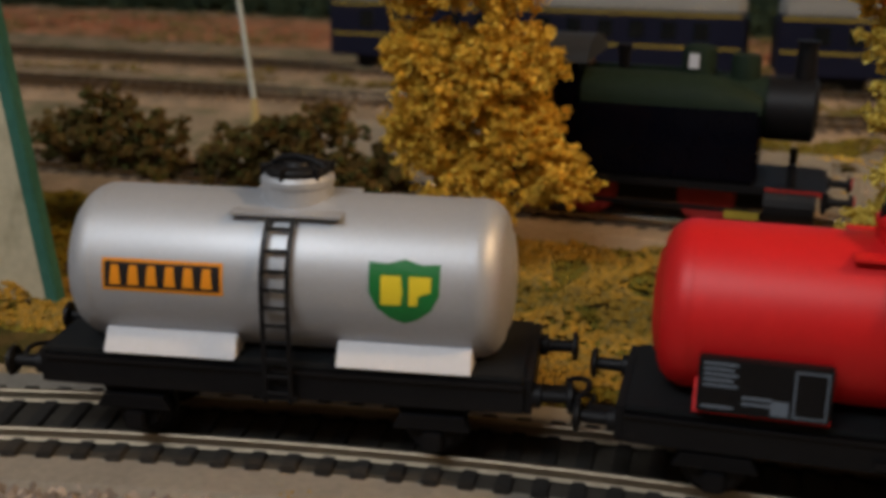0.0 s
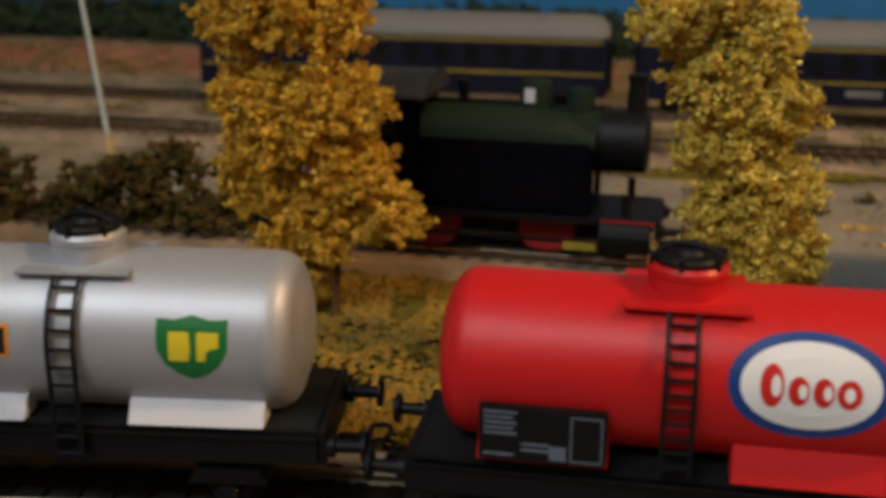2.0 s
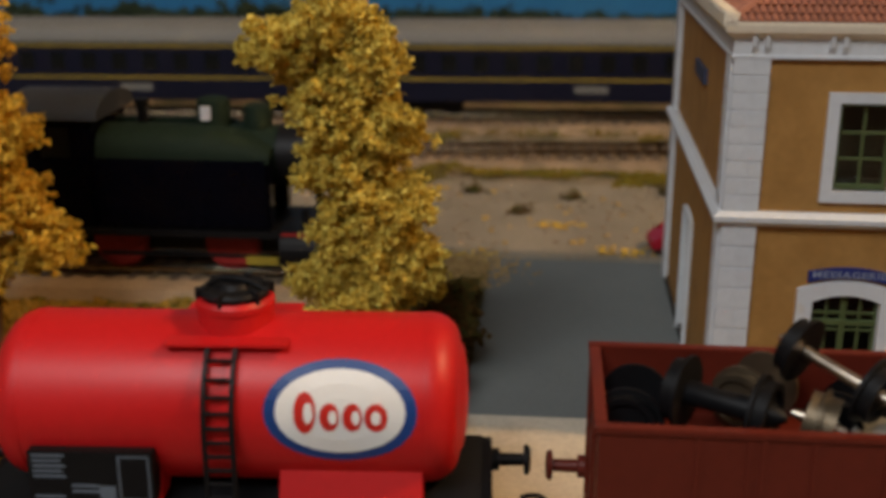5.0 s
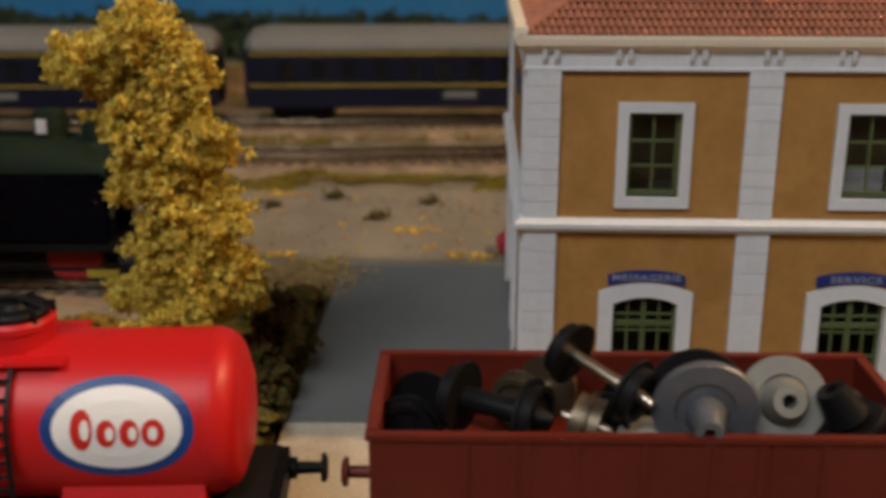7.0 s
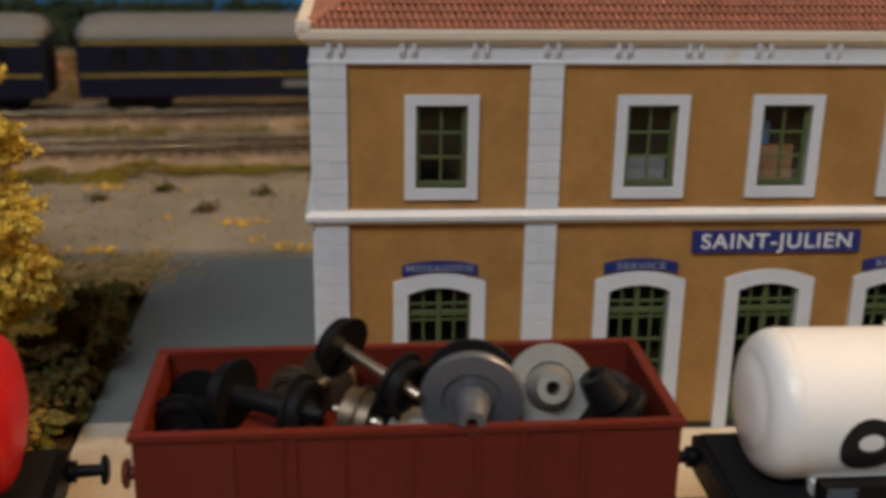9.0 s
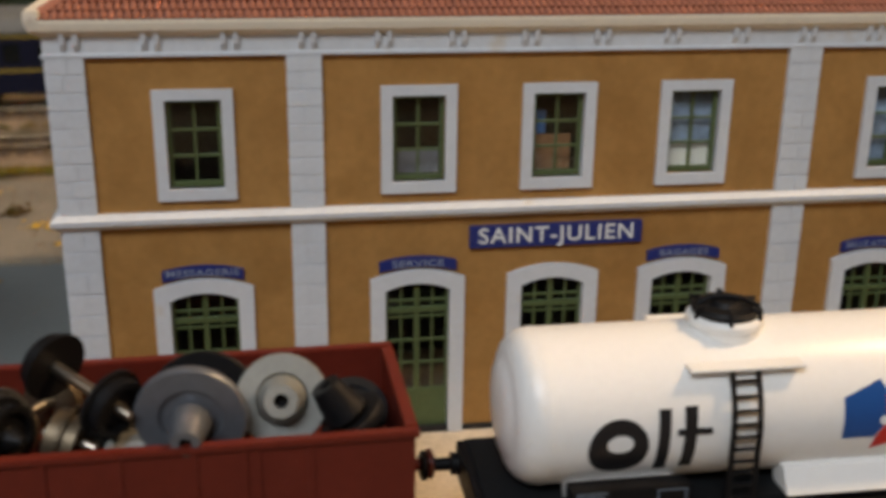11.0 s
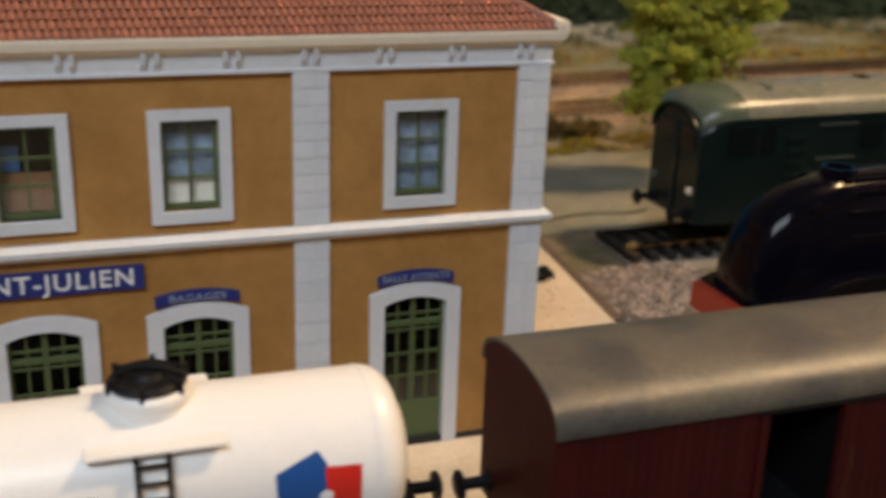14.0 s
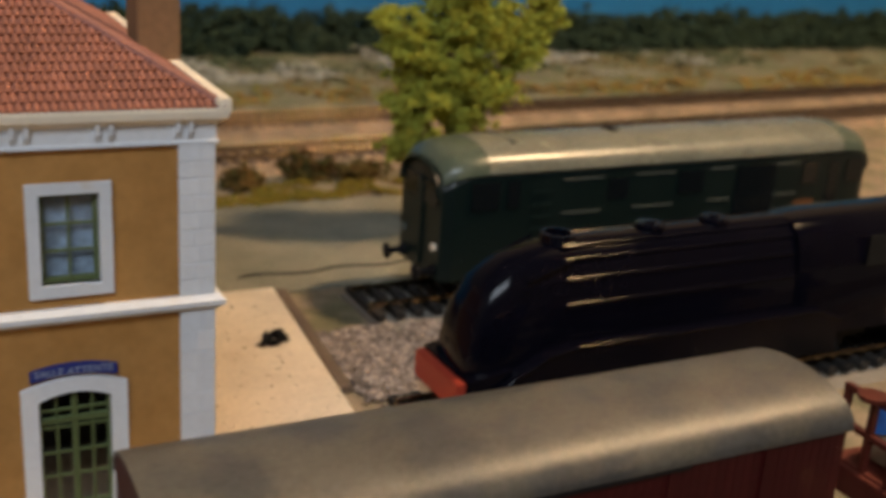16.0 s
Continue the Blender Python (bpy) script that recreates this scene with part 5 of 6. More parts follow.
for s in (-1, 1):
    part("cab_window", box(B(), 0.143, 0.158, s * 0.0157 - 0.0004, s * 0.0157 + 0.0004, 0.0400, 0.0500), M_EMUWIN, slk)
    prof = [(0.010, 0.0150), (0.016, 0.0200), (0.026, 0.0252), (0.036, 0.0268), (0.125, 0.0268), (0.135, 0.0230)]
    part("running_board", loft(B(), [[(x, s * 0.0100, z), (x, s * 0.0165, z), (x, s * 0.0165, z + 0.0008), (x, s * 0.0100, z + 0.0008)] for x, z in prof]), M_LOCO_B, slk)
    edge = B()
    for (xa, za), (xb, zb) in zip(prof[:-1], prof[1:]):
        rod(edge, (xa, s * 0.0166, za + 0.0004), (xb, s * 0.0166, zb + 0.0004), 0.0007, 10)
    part("running_board_edge", edge, M_LOCO_B, slk, smooth=True)
    part("skirt", loft(B(), [[(x, s * 0.0155, 0.0120), (x, s * 0.0163, 0.0120), (x, s * 0.0163, z - 0.0002), (x, s * 0.0155, z - 0.0002)] for x, z in prof]), M_LOCO_B, slk)
    for z in (0.0380, 0.0450, 0.0500, 0.0530):
        yy = 0.0130 * (1 - ((z - 0.0180) / 0.0365) ** 2.6) ** (1 / 2.6)
        part("boiler_band", rod(B(), (0.034, s * yy, z), (0.126, s * yy, z), 0.0007, 10), M_LOCO_B, slk, smooth=True)
    part("nose_rib", rod(B(), (0.0210, s * 0.0105, 0.0460), (0.0340, s * 0.0112, 0.0510), 0.0006, 8), M_LOCO_B, slk)
part("chimney", lathe(B(), [(0.052, 0.0055), (0.0556, 0.0050), (0.0556, 0.0040), (0.0535, 0.0036), (0.0535, 0)], Matrix.Translation((0.036, 0, 0)) @ pose(0, 0, 0, 0, -90, 0), 20), M_LOCO_B, slk, smooth=True)
for x in (0.068, 0.092):
    part("dome_cover", lathe(B(), [(0.0535, 0.0046), (0.0552, 0.0046), (0.0560, 0.0038), (0.0560, 0.0020), (0.0566, 0.0014), (0.0566, 0.0)], Matrix.Translation((x, 0, 0)) @ pose(0, 0, 0, 0, -90, 0), 16), M_LOCO_B, slk, smooth=True)
part("frame", box(B(), 0.006, 0.160, -0.0060, 0.0060, 0.0110, 0.0182), M_LOCO_B, slk)
part("buffer_beam", box(B(), 0.0, 0.0030, -0.0130, 0.0130, 0.0112, 0.0195, 0.0004), M_BEAM, slk, "red buffer beam")
part("apron", loft(B(), [[(0.003, -0.0135, 0.0120), (0.003, 0.0135, 0.0120), (0.003, 0.0135, 0.0200), (0.003, -0.0135, 0.0200)], [(0.016, -0.0150, 0.0120), (0.016, 0.0150, 0.0120), (0.016, 0.0150, 0.0225), (0.016, -0.0150, 0.0225)]]), M_LOCO_B, slk)
wheels(slk, (0.018, 0.032), 0.0060, 0.0022, M_BLACK)
wheels(slk, (0.055, 0.080, 0.105), 0.0105, 0.0022, M_BLACK)
wheels(slk, (0.140,), 0.0070, 0.0022, M_BLACK)
tnd = thing("engine_tender", 0.568, 0.279, 0, 0, "black tender coupled behind the streamlined engine", "tender")
part("tank", box(B(), 0, 0.075, -0.0155, 0.0155, 0.0180, 0.0520, 0.0015), M_LOCO_B, tnd)
part("frame", box(B(), 0.002, 0.073, -0.0120, 0.0120, 0.0110, 0.0180), M_BLACK, tnd)
wheels(tnd, (0.015, 0.036, 0.058), 0.0062)
part("lamp", rod(B(), (0.002, -0.0162, 0.030), (0.002, -0.0150, 0.030), 0.0022, 12), M_REDW, tnd, "red lamp")


def bogie(parent, x, r=0.0056, wb=0.011):
    b = part("bogie", box(B(), x - wb - 0.005, x + wb + 0.005, -0.0118, 0.0118, 0.0105, 0.0155, 0.0008), M_BLACK, parent)
    wheels(parent, (x - wb, x + wb), r)
    return b


# ---- green motor coach on the east siding ----
emu = thing("electric_motor_coach", 0.4385, 0.3655, 0, 0, "dark green motor coach with pale rounded roof on the siding", "railcar")
el, ew = 0.197, 0.0178


def coach_section(x, w, top, z0=0.0150, shoulder=0.0530, inset=0.0):
    pts = [(-w, z0), (-w, shoulder)]
    pts += [(-w * math.cos(math.pi * i / 12), shoulder + (top - shoulder) * math.sin(math.pi * i / 12)) for i in range(1, 12)]
    return [(x, y, z) for y, z in pts + [(w, shoulder), (w, z0)]]


part("body", loft(B(), [[(0.0, y, z) for _, y, z in coach_section(0, ew * 0.88, 0.0535, shoulder=0.047)], coach_section(0.004, ew * 0.97, 0.0540, shoulder=0.0495), coach_section(0.010, ew, 0.0540, shoulder=0.0515), coach_section(el - 0.010, ew, 0.0540, shoulder=0.0515), coach_section(el - 0.004, ew * 0.97, 0.0540, shoulder=0.0495), coach_section(el, ew * 0.88, 0.0535, shoulder=0.047)]), M_EMU, emu)


def roof_section(x, w, z0, top):
    pts = [(-w * math.cos(math.pi * i / 14), z0 + (top - z0) * math.sin(math.pi * i / 14) ** 0.8) for i in range(15)]
    return [(x, y, z) for y, z in pts]


part("roof", loft(B(), [roof_section(x, ew + 0.0006, 0.0530, 0.0618) for x in (0.0165, el - 0.0165)]), M_EMUROOF, emu, "pale grey-green roof", smooth=True)
for flip in (0, 1):
    secs = [(el - x if flip else x, w, z0, z1) for x, w, z0, z1 in ((0.0002, ew * 0.86, 0.0490, 0.0560), (0.0030, ew * 0.95, 0.0510, 0.0594), (0.0080, ew + 0.0003, 0.0524, 0.0610), (0.0163, ew + 0.0005, 0.0529, 0.0616))]
    part("cab_hood", loft(B(), [roof_section(*q) for q in secs]), M_EMUHOOD, emu, "dull green cab roof", smooth=True)
    xe = el + 0.0006 if flip else -0.0006
    brow = loft(B(), [[(xe + d, y * f, 0.0490 + (z - 0.0490) * f) for _, y, z in roof_section(0, ew * 0.90, 0.0440, 0.0552)] for d, f in ((-0.0008, 1.0), (0.0008, 1.0), (0.0008, 0.86), (-0.0008, 0.86))], cap=False, closed=False)
    part("end_moulding", brow, M_EMU, emu, smooth=True)
part("roof_rib", box(B(), 0.0300, 0.0306, -0.0100, 0.0100, 0.0596, 0.0620), M_EMUROOF, emu)
for s in (-1, 1):
    for x, w, z0, z1 in ((0.010, 0.011, 0.040, 0.0500), (0.024, 0.005, 0.040, 0.0500), (0.066, 0.009, 0.0405, 0.0485), (0.098, 0.012, 0.0405, 0.0490), (0.126, 0.020, 0.026, 0.0495), (0.160, 0.008, 0.040, 0.0490), (0.174, 0.006, 0.024, 0.0490), (0.184, 0.009, 0.040, 0.0490)):
        part("side_window", box(B(), x, x + w, s * ew - 0.0004, s * ew + 0.0003, z0, z1), M_EMUWIN, emu)
    for k in range(5):
        part("grille_slat", box(B(), 0.0345, 0.0425, s * ew - 0.0004, s * ew + 0.0005, 0.026 + 0.0045 * k, 0.0275 + 0.0045 * k), M_EMU, emu)
    for x0, x1 in ((0.047, 0.064), (0.078, 0.096), (0.113, 0.124), (0.142, 0.158)):
        for z in (0.0365, 0.0490):
            part("trim_strip", box(B(), x0, x1, s * ew - 0.0003, s * ew + 0.0004, z, z + 0.0005), M_EMUTRIM, emu)
    part("number_bar", box(B(), 0.158, 0.168, s * ew - 0.0002, s * ew + 0.0003, 0.0315, 0.0335), M_BADGE, emu, "small orange badge")
for y in (-0.0078, 0.0078):
    part("end_window", box(B(), -0.0004, 0.0006, y - 0.0050, y + 0.0050, 0.0405, 0.0485), M_EMUWIN, emu)
part("end_door", box(B(), -0.0010, 0.0006, -0.0022, 0.0022, 0.0170, 0.0490, 0.0002), M_EMU, emu)
for y in (-0.0120, 0.0120):
    part("headlamp", rod(B(), (-0.0010, y, 0.0265), (0.001, y, 0.0265), 0.0014, 12), M_EMUTRIM if y > 0 else M_CREAM, emu)
part("roof_vent", box(B(), 0.076, 0.080, -0.002, 0.004, 0.0612, 0.0624, 0.0003), M_BLACK, emu)
bogie(emu, 0.035), bogie(emu, 0.160)
buffers(emu, el / 2, 0.0180)
for o in [c for c in emu.children if c.name.startswith("buffer")]:
    o.location.x += el / 2


# ---- blue sleeping cars on the far line ----
def coach(x0, length, label):
    c = thing("passenger_coach", x0, 0.634 + 0.04 * (x0 - 0.07), 0, 2.3, label, "coach", "coaches on the far line")
    w = 0.0165
    part("body", box(B(), 0, length, -w, w, 0.0150, 0.0470, 0.0006), M_BLUEC, c)
    part("roof", loft(B(), [roof_section(0.0, w * 0.8, 0.0470, 0.0520), roof_section(0.004, w + 0.0004, 0.0465, 0.0565), roof_section(0.012, w + 0.0006, 0.0465, 0.0580), roof_section(length - 0.012, w + 0.0006, 0.0465, 0.0580), roof_section(length - 0.004, w + 0.0004, 0.0465, 0.0565), roof_section(length, w * 0.8, 0.0470, 0.0520)]), M_COACHROOF, c, "pale grey roof", smooth=True)
    for z in (0.0270, 0.0440):
        part("lining", box(B(), 0.002, length - 0.002, -w - 0.0003, -w + 0.0002, z, z + 0.0010), M_YELLOW, c)
    n = 12
    for k in range(n):
        x = 0.014 + (length - 0.028) * (k + 0.5) / n
        part("side_window", box(B(), x - 0.0040, x + 0.0040, -w - 0.0002, -w + 0.0002, 0.0315, 0.0410), M_EMUWIN, c)
    part("crest", box(B(), length * 0.5 - 0.009, length * 0.5 + 0.009, -w - 0.0004, -w + 0.0002, 0.0205, 0.0240), M_COACHROOF, c, "pale crest plate")
    for s in (0.0, length):
        part("gangway", box(B(), s - 0.0022, s + 0.0022, -0.0060, 0.0060, 0.0170, 0.0430, 0.0006), M_BLACK, c)
    bogie(c, 0.030), bogie(c, length - 0.030)
    return c


coach(-0.016, 0.232, "navy blue sleeping car with yellow lining and pale roof")
coach(-0.264, 0.232, "navy blue sleeping car with yellow lining and pale roof")

# ---- small red car ----
car = thing("model_car", 0.1315, 0.4090, 0, 4, "small shiny red toy car parked behind the station", "car")
car.scale = (0.86, 0.86, 0.86)
pts = [(-0.0200, 0.0030), (-0.0202, 0.0058), (-0.0185, 0.0080), (-0.0130, 0.0095), (-0.0085, 0.0135), (-0.0020, 0.0158), (0.0060, 0.0158), (0.0120, 0.0125), (0.0180, 0.0085), (0.0200, 0.0055), (0.0198, 0.0030)]
bm = prism(B(), pts, -0.0085, 0.0085)
bmesh.ops.bevel(bm, geom=list(bm.edges), offset=0.0011, segments=2, affect="EDGES")
part("body", bm, M_CARRED, car, smooth=True)
for s in (-1, 1):
    part("side_window", box(B(), -0.0060, 0.0085, s * 0.0086 - 0.0002, s * 0.0086 + 0.0002, 0.0098, 0.0138, 0.0001), M_EMUWIN, car)
    for x in (-0.0125, 0.0120):
        w = part("wheel", rod(B(), (x, s * 0.0066, 0.0036), (x, s * 0.0090, 0.0036), 0.0034, 18), M_TYRE, car)
        part("rim", rod(B(), (x, s * 0.0088, 0.0036), (x, s * 0.0092, 0.0036), 0.0020, 14), M_STEEL_L, w)


# ---- trees, shrubs, tufts ----
def tree(name, x, y, label, limbs, blobs, count, size, leaf, seed, trunk_r=0.0012):
    rng = random.Random(seed)
    t = thing(name, x, y, 0, 0, label, "tree")
    bm = B()
    prev, r = Vector((0, 0, -0.001)), trunk_r
    for p in limbs:
        p = Vector(p)
        rod(bm, prev, p, r, 8, r * 0.8)
        prev, r = p, r * 0.8
    for b in blobs:
        z = max(0.008, b[2] - 0.4 * b[5])
        base = next((Vector(p) for p in limbs if p[2] >= z - 0.02), Vector(limbs[-1]))
        tip = Vector((b[0], b[1], b[2]))
        mid = (base + tip) / 2 + Vector((0, 0, 0.002))
        rod(bm, base, mid, trunk_r * 0.55, 6, trunk_r * 0.4), rod(bm, mid, tip, trunk_r * 0.4, 6, trunk_r * 0.2)
        for _ in range(5):
            q = tip + Vector((rng.uniform(-1, 1) * b[3], rng.uniform(-1, 1) * b[4], rng.uniform(-1, 1) * b[5])) * 0.7
            rod(bm, mid, q, trunk_r * 0.22, 5, trunk_r * 0.1)
    part("trunk", bm, M_BARK, t)
    crown = from_lists("crown", *clumps(rng, blobs, count, size, shell=0.40, ragged=0.75, per=26, fluff=2.0, flake=True), leaf, t)
    return t


tree("autumn_tree", -0.0800, 0.300, "tall golden-yellow autumn tree behind the wagons", [(0.002, 0, 0.025), (-0.001, 0, 0.055), (-0.006, 0, 0.085), (-0.008, 0, 0.112)],
     [(-0.012, 0, 0.100, 0.016, 0.014, 0.016), (-0.022, 0.001, 0.086, 0.015, 0.013, 0.010), (0.000, 0, 0.088, 0.012, 0.012, 0.014), (-0.020, 0, 0.066, 0.014, 0.013, 0.009), (0.004, 0, 0.064, 0.014, 0.013, 0.012), (-0.008, -0.002, 0.056, 0.018, 0.014, 0.011),
      (-0.022, 0, 0.044, 0.013, 0.012, 0.010), (0.006, 0, 0.046, 0.014, 0.012, 0.009), (-0.010, 0, 0.036, 0.017, 0.013, 0.009), (0.017, 0.001, 0.034, 0.011, 0.010, 0.009), (-0.004, 0, 0.122, 0.011, 0.011, 0.012), (-0.003, -0.001, 0.025, 0.011, 0.010, 0.008), (-0.015, 0, 0.021, 0.010, 0.009, 0.008), (-0.008, 0.001, 0.013, 0.008, 0.008, 0.006)], 125000, 0.00052, M_AUTUMN, 3)
tree("autumn_tree", 0.0300, 0.272, "slender olive-gold autumn tree beside the forecourt", [(0.001, 0, 0.025), (-0.001, 0, 0.055), (-0.004, 0, 0.085), (-0.003, 0, 0.100)],
     [(-0.004, 0, 0.098, 0.009, 0.009, 0.009), (-0.015, 0, 0.092, 0.010, 0.009, 0.008), (0.004, 0, 0.090, 0.007, 0.008, 0.010), (-0.004, 0, 0.079, 0.012, 0.010, 0.010), (0.006, 0, 0.072, 0.010, 0.010, 0.009), (-0.002, 0, 0.063, 0.012, 0.011, 0.009),
      (0.006, 0, 0.054, 0.013, 0.011, 0.009), (0.000, 0, 0.046, 0.012, 0.011, 0.009), (0.011, 0, 0.040, 0.011, 0.010, 0.008), (0.003, -0.001, 0.033, 0.012, 0.011, 0.009), (-0.012, 0, 0.035, 0.005, 0.006, 0.004)], 100000, 0.00050, M_AUTUMN2, 7)
tree("leafy_tree", 0.490, 0.437, "yellow-green leafy tree behind the motor coach", [(0, 0, 0.02), (0.001, 0, 0.045), (0, 0, 0.075), (0, 0, 0.10)],
     [(0.002, 0, 0.092, 0.024, 0.020, 0.016), (-0.024, 0, 0.082, 0.014, 0.014, 0.013), (0.026, 0, 0.084, 0.016, 0.014, 0.014), (-0.008, 0, 0.070, 0.022, 0.018, 0.012), (-0.022, 0, 0.056, 0.013, 0.013, 0.010), (0.012, 0, 0.064, 0.014, 0.014, 0.010), (0.002, 0, 0.112, 0.020, 0.018, 0.014),
      (-0.022, 0, 0.042, 0.011, 0.012, 0.010), (0.000, 0, 0.052, 0.014, 0.013, 0.010), (-0.034, 0.001, 0.092, 0.007, 0.008, 0.006), (0.036, 0, 0.098, 0.008, 0.008, 0.008)], 40000, 0.00074, M_LIME, 11, 0.0018)


def shrub(name, x, y, blobs, count, size, leaf, label, seed):
    rng = random.Random(seed)
    t = thing(name, x, y, 0, 0, label, "shrub")
    bm = B()
    for b in blobs:
        rod(bm, (b[0] * 0.5, b[1] * 0.5, -0.001), (b[0], b[1], b[2]), 0.0008, 6, 0.0004)
    part("stem", bm, M_BARK, t)
    from_lists("foliage", *clumps(rng, blobs, count, size, shell=0.4), leaf, t)
    return t


shrub("dark_bush", -0.250, 0.362, [(-0.018, 0, 0.014, 0.018, 0.014, 0.014), (0.002, 0, 0.020, 0.016, 0.014, 0.018), (0.020, 0, 0.014, 0.016, 0.013, 0.014)], 3600, 0.0013, M_SCRUB, "dark brown-green bush beyond the track", 21)
shrub("dark_bush", -0.172, 0.362, [(-0.024, 0, 0.012, 0.016, 0.013, 0.013), (-0.008, 0, 0.016, 0.014, 0.013, 0.016), (0.010, 0, 0.021, 0.015, 0.013, 0.017), (0.028, 0, 0.010, 0.016, 0.013, 0.012)], 4600, 0.0013, M_SCRUB, "wide dark bush beside the golden tree", 22)
shrub("dark_bush", 0.048, 0.285, [(0, 0, 0.010, 0.010, 0.022, 0.010), (-0.004, -0.026, 0.008, 0.009, 0.018, 0.008), (0.002, 0.022, 0.012, 0.009, 0.012, 0.010)], 3200, 0.0012, M_SCRUB, "low dark scrub along the forecourt edge", 23)
shrub("lime_shrub", 0.113, 0.735, [(0, 0, 0.012, 0.016, 0.014, 0.013), (-0.002, 0, 0.024, 0.010, 0.010, 0.010)], 1500, 0.0022, M_LIME, "bright yellow-green shrub on the far verge", 24)
shrub("low_bush", 0.425, 0.530, [(0, 0, 0.004, 0.012, 0.008, 0.006)], 500, 0.0016, M_SCRUB, "small dark bush beside the road", 25)
shrub("low_bush", 0.462, 0.534, [(-0.006, 0, 0.006, 0.012, 0.008, 0.009), (0.012, 0, 0.004, 0.012, 0.008, 0.006), (0.03, 0, 0.003, 0.010, 0.008, 0.004)], 900, 0.0016, M_SCRUB, "low dark bush beside the road", 26)
shrub("seed_tuft", 0.3760, 0.3430, [(0, 0, 0.0045, 0.0030, 0.0028, 0.0022), (0.004, 0.001, 0.0050, 0.0018, 0.0018, 0.002)], 90, 0.0010, M_BLACK, "little black tuft lying on the platform", 27)


def scatter(name, count, place, size, leaf, label, category, seed, flat=0.7, material_kind="stuff"):
    """Loose tufts or stones strewn over a stretch of ground."""
    rng = random.Random(seed)
    base = [(1, 0, 0), (-1, 0, 0), (0, 1, 0), (0, -1, 0), (0, 0, 1), (0, 0, -1)]
    tri = [(0, 2, 4), (2, 1, 4), (1, 3, 4), (3, 0, 4), (2, 0, 5), (1, 2, 5), (3, 1, 5), (0, 3, 5)]
    verts, faces = [], []
    for _ in range(count):
        x, y, z = place(rng)
        s, a = size * rng.uniform(0.45, 1.4), rng.uniform(0, 6.3)
        k = len(verts)
        for p in base:
            f = s * rng.uniform(0.6, 1.3)
            verts.append((x + f * (p[0] * math.cos(a) - p[1] * math.sin(a)), y + f * (p[0] * math.sin(a) + p[1] * math.cos(a)), z + f * flat * p[2]))
        faces += [(k + i, k + j, k + l) for i, j, l in tri]
    return tagged(from_lists(name, verts, faces, leaf), label, category, kind="stuff")


def patchy(rng, x0, x1, y0, y1, z=0.0, scale=30.0, level=0.0, lift=0.0):
    while True:
        x, y = rng.uniform(x0, x1), rng.uniform(y0, y1)
        if noise.noise(Vector((x * scale, y * scale, 7))) > level:
            return x, y, z + lift * max(0, noise.noise(Vector((x * 45, y * 45, 1))))


slab("grass_bank", [(-0.45, 0.205), (-0.2, 0.205), (-0.1, 0.208), (0.02, 0.2165), (0.0545, 0.2185), (0.0545, 0.30), (0.03, 0.338), (-0.45, 0.338)], -0.003, 0.0014, M_GRASSBED, "olive flock-covered bank behind the front track", "grass")
scatter("grass_tufts", 15000, lambda r: patchy(r, -0.30, 0.054, 0.221, 0.336, 0.0014, 40, -0.3, 0.011), 0.0014, M_TUFT, "yellow-green flock tufts behind the wagons", "grass", 31)
scatter("leaf_litter", 15000, lambda r: patchy(r, -0.20, 0.050, 0.222, 0.334, 0.0022, 75, -0.2, 0.015), 0.0012, M_LITTER, "golden leaf flock heaped under the trees", "leaves", 32)
scatter("verge_tufts", 6500, lambda r: patchy(r, -0.10, 0.75, 0.497, 0.526, 0.0006, 35, -0.12, 0.005), 0.0013, M_TUFT, "patchy yellow-green tufts along the loop line", "grass", 33)
scatter("verge_tufts_far", 3500, lambda r: patchy(r, -0.80, 1.2, 0.583, 0.606, 0.0014, 30, -0.15, 0.005), 0.0014, M_TUFT, "yellow-green tufts between the far tracks", "grass", 34)
scatter("far_verge", 4500, lambda r: patchy(r, -0.9, 1.6, 0.70, 0.85, 0.0008, 14, 0.05, 0.008), 0.0022, mat("dull_autumn_scatter", (0.20, 0.13, 0.035), 0.95, rand=0.5, island=True, c2=(0.10, 0.085, 0.03), mix_lo=0.2, mix_hi=0.8), "dull autumn scatter on the far verge", "scatter", 35)
scatter("yard_leaves", 110, lambda r: patchy(r, -0.02, 0.33, 0.392, 0.495, 0.0012, 60, 0.1), 0.0011, M_AUTUMN, "fallen golden leaves on the yard", "leaves", 36, 0.4)
scatter("yard_grit", 900, lambda r: patchy(r, -0.05, 0.33, 0.36, 0.495, 0.0008, 50, -0.3), 0.0008, M_BALLAST, "loose grit strewn over the yard", "grit", 37)
scatter("front_ballast", 2600, lambda r: (lambda x: (x, (0.159 + 0.30 * (x + 0.117)) - 0.05 * r.random() ** 1.5, 0.0022))(r.uniform(-0.24, -0.06)), 0.0014, M_STONE, "pinkish ballast stones in front of the track", "ballast", 38)
scatter("rubble", 1800, lambda r: (r.uniform(0.392, 0.44), r.uniform(0.300, 0.352), 0.0006), 0.0014, M_STONE, "pale pinkish ballast stones beside the engine track", "ballast", 39)
scatter("bed_grit", 2500, lambda r: patchy(r, -0.8, 1.1, 0.53, 0.685, 0.0036, 60, -0.2), 0.0008, M_BALLAST, "fine grit spilled along the far tracks", "grit", 40)


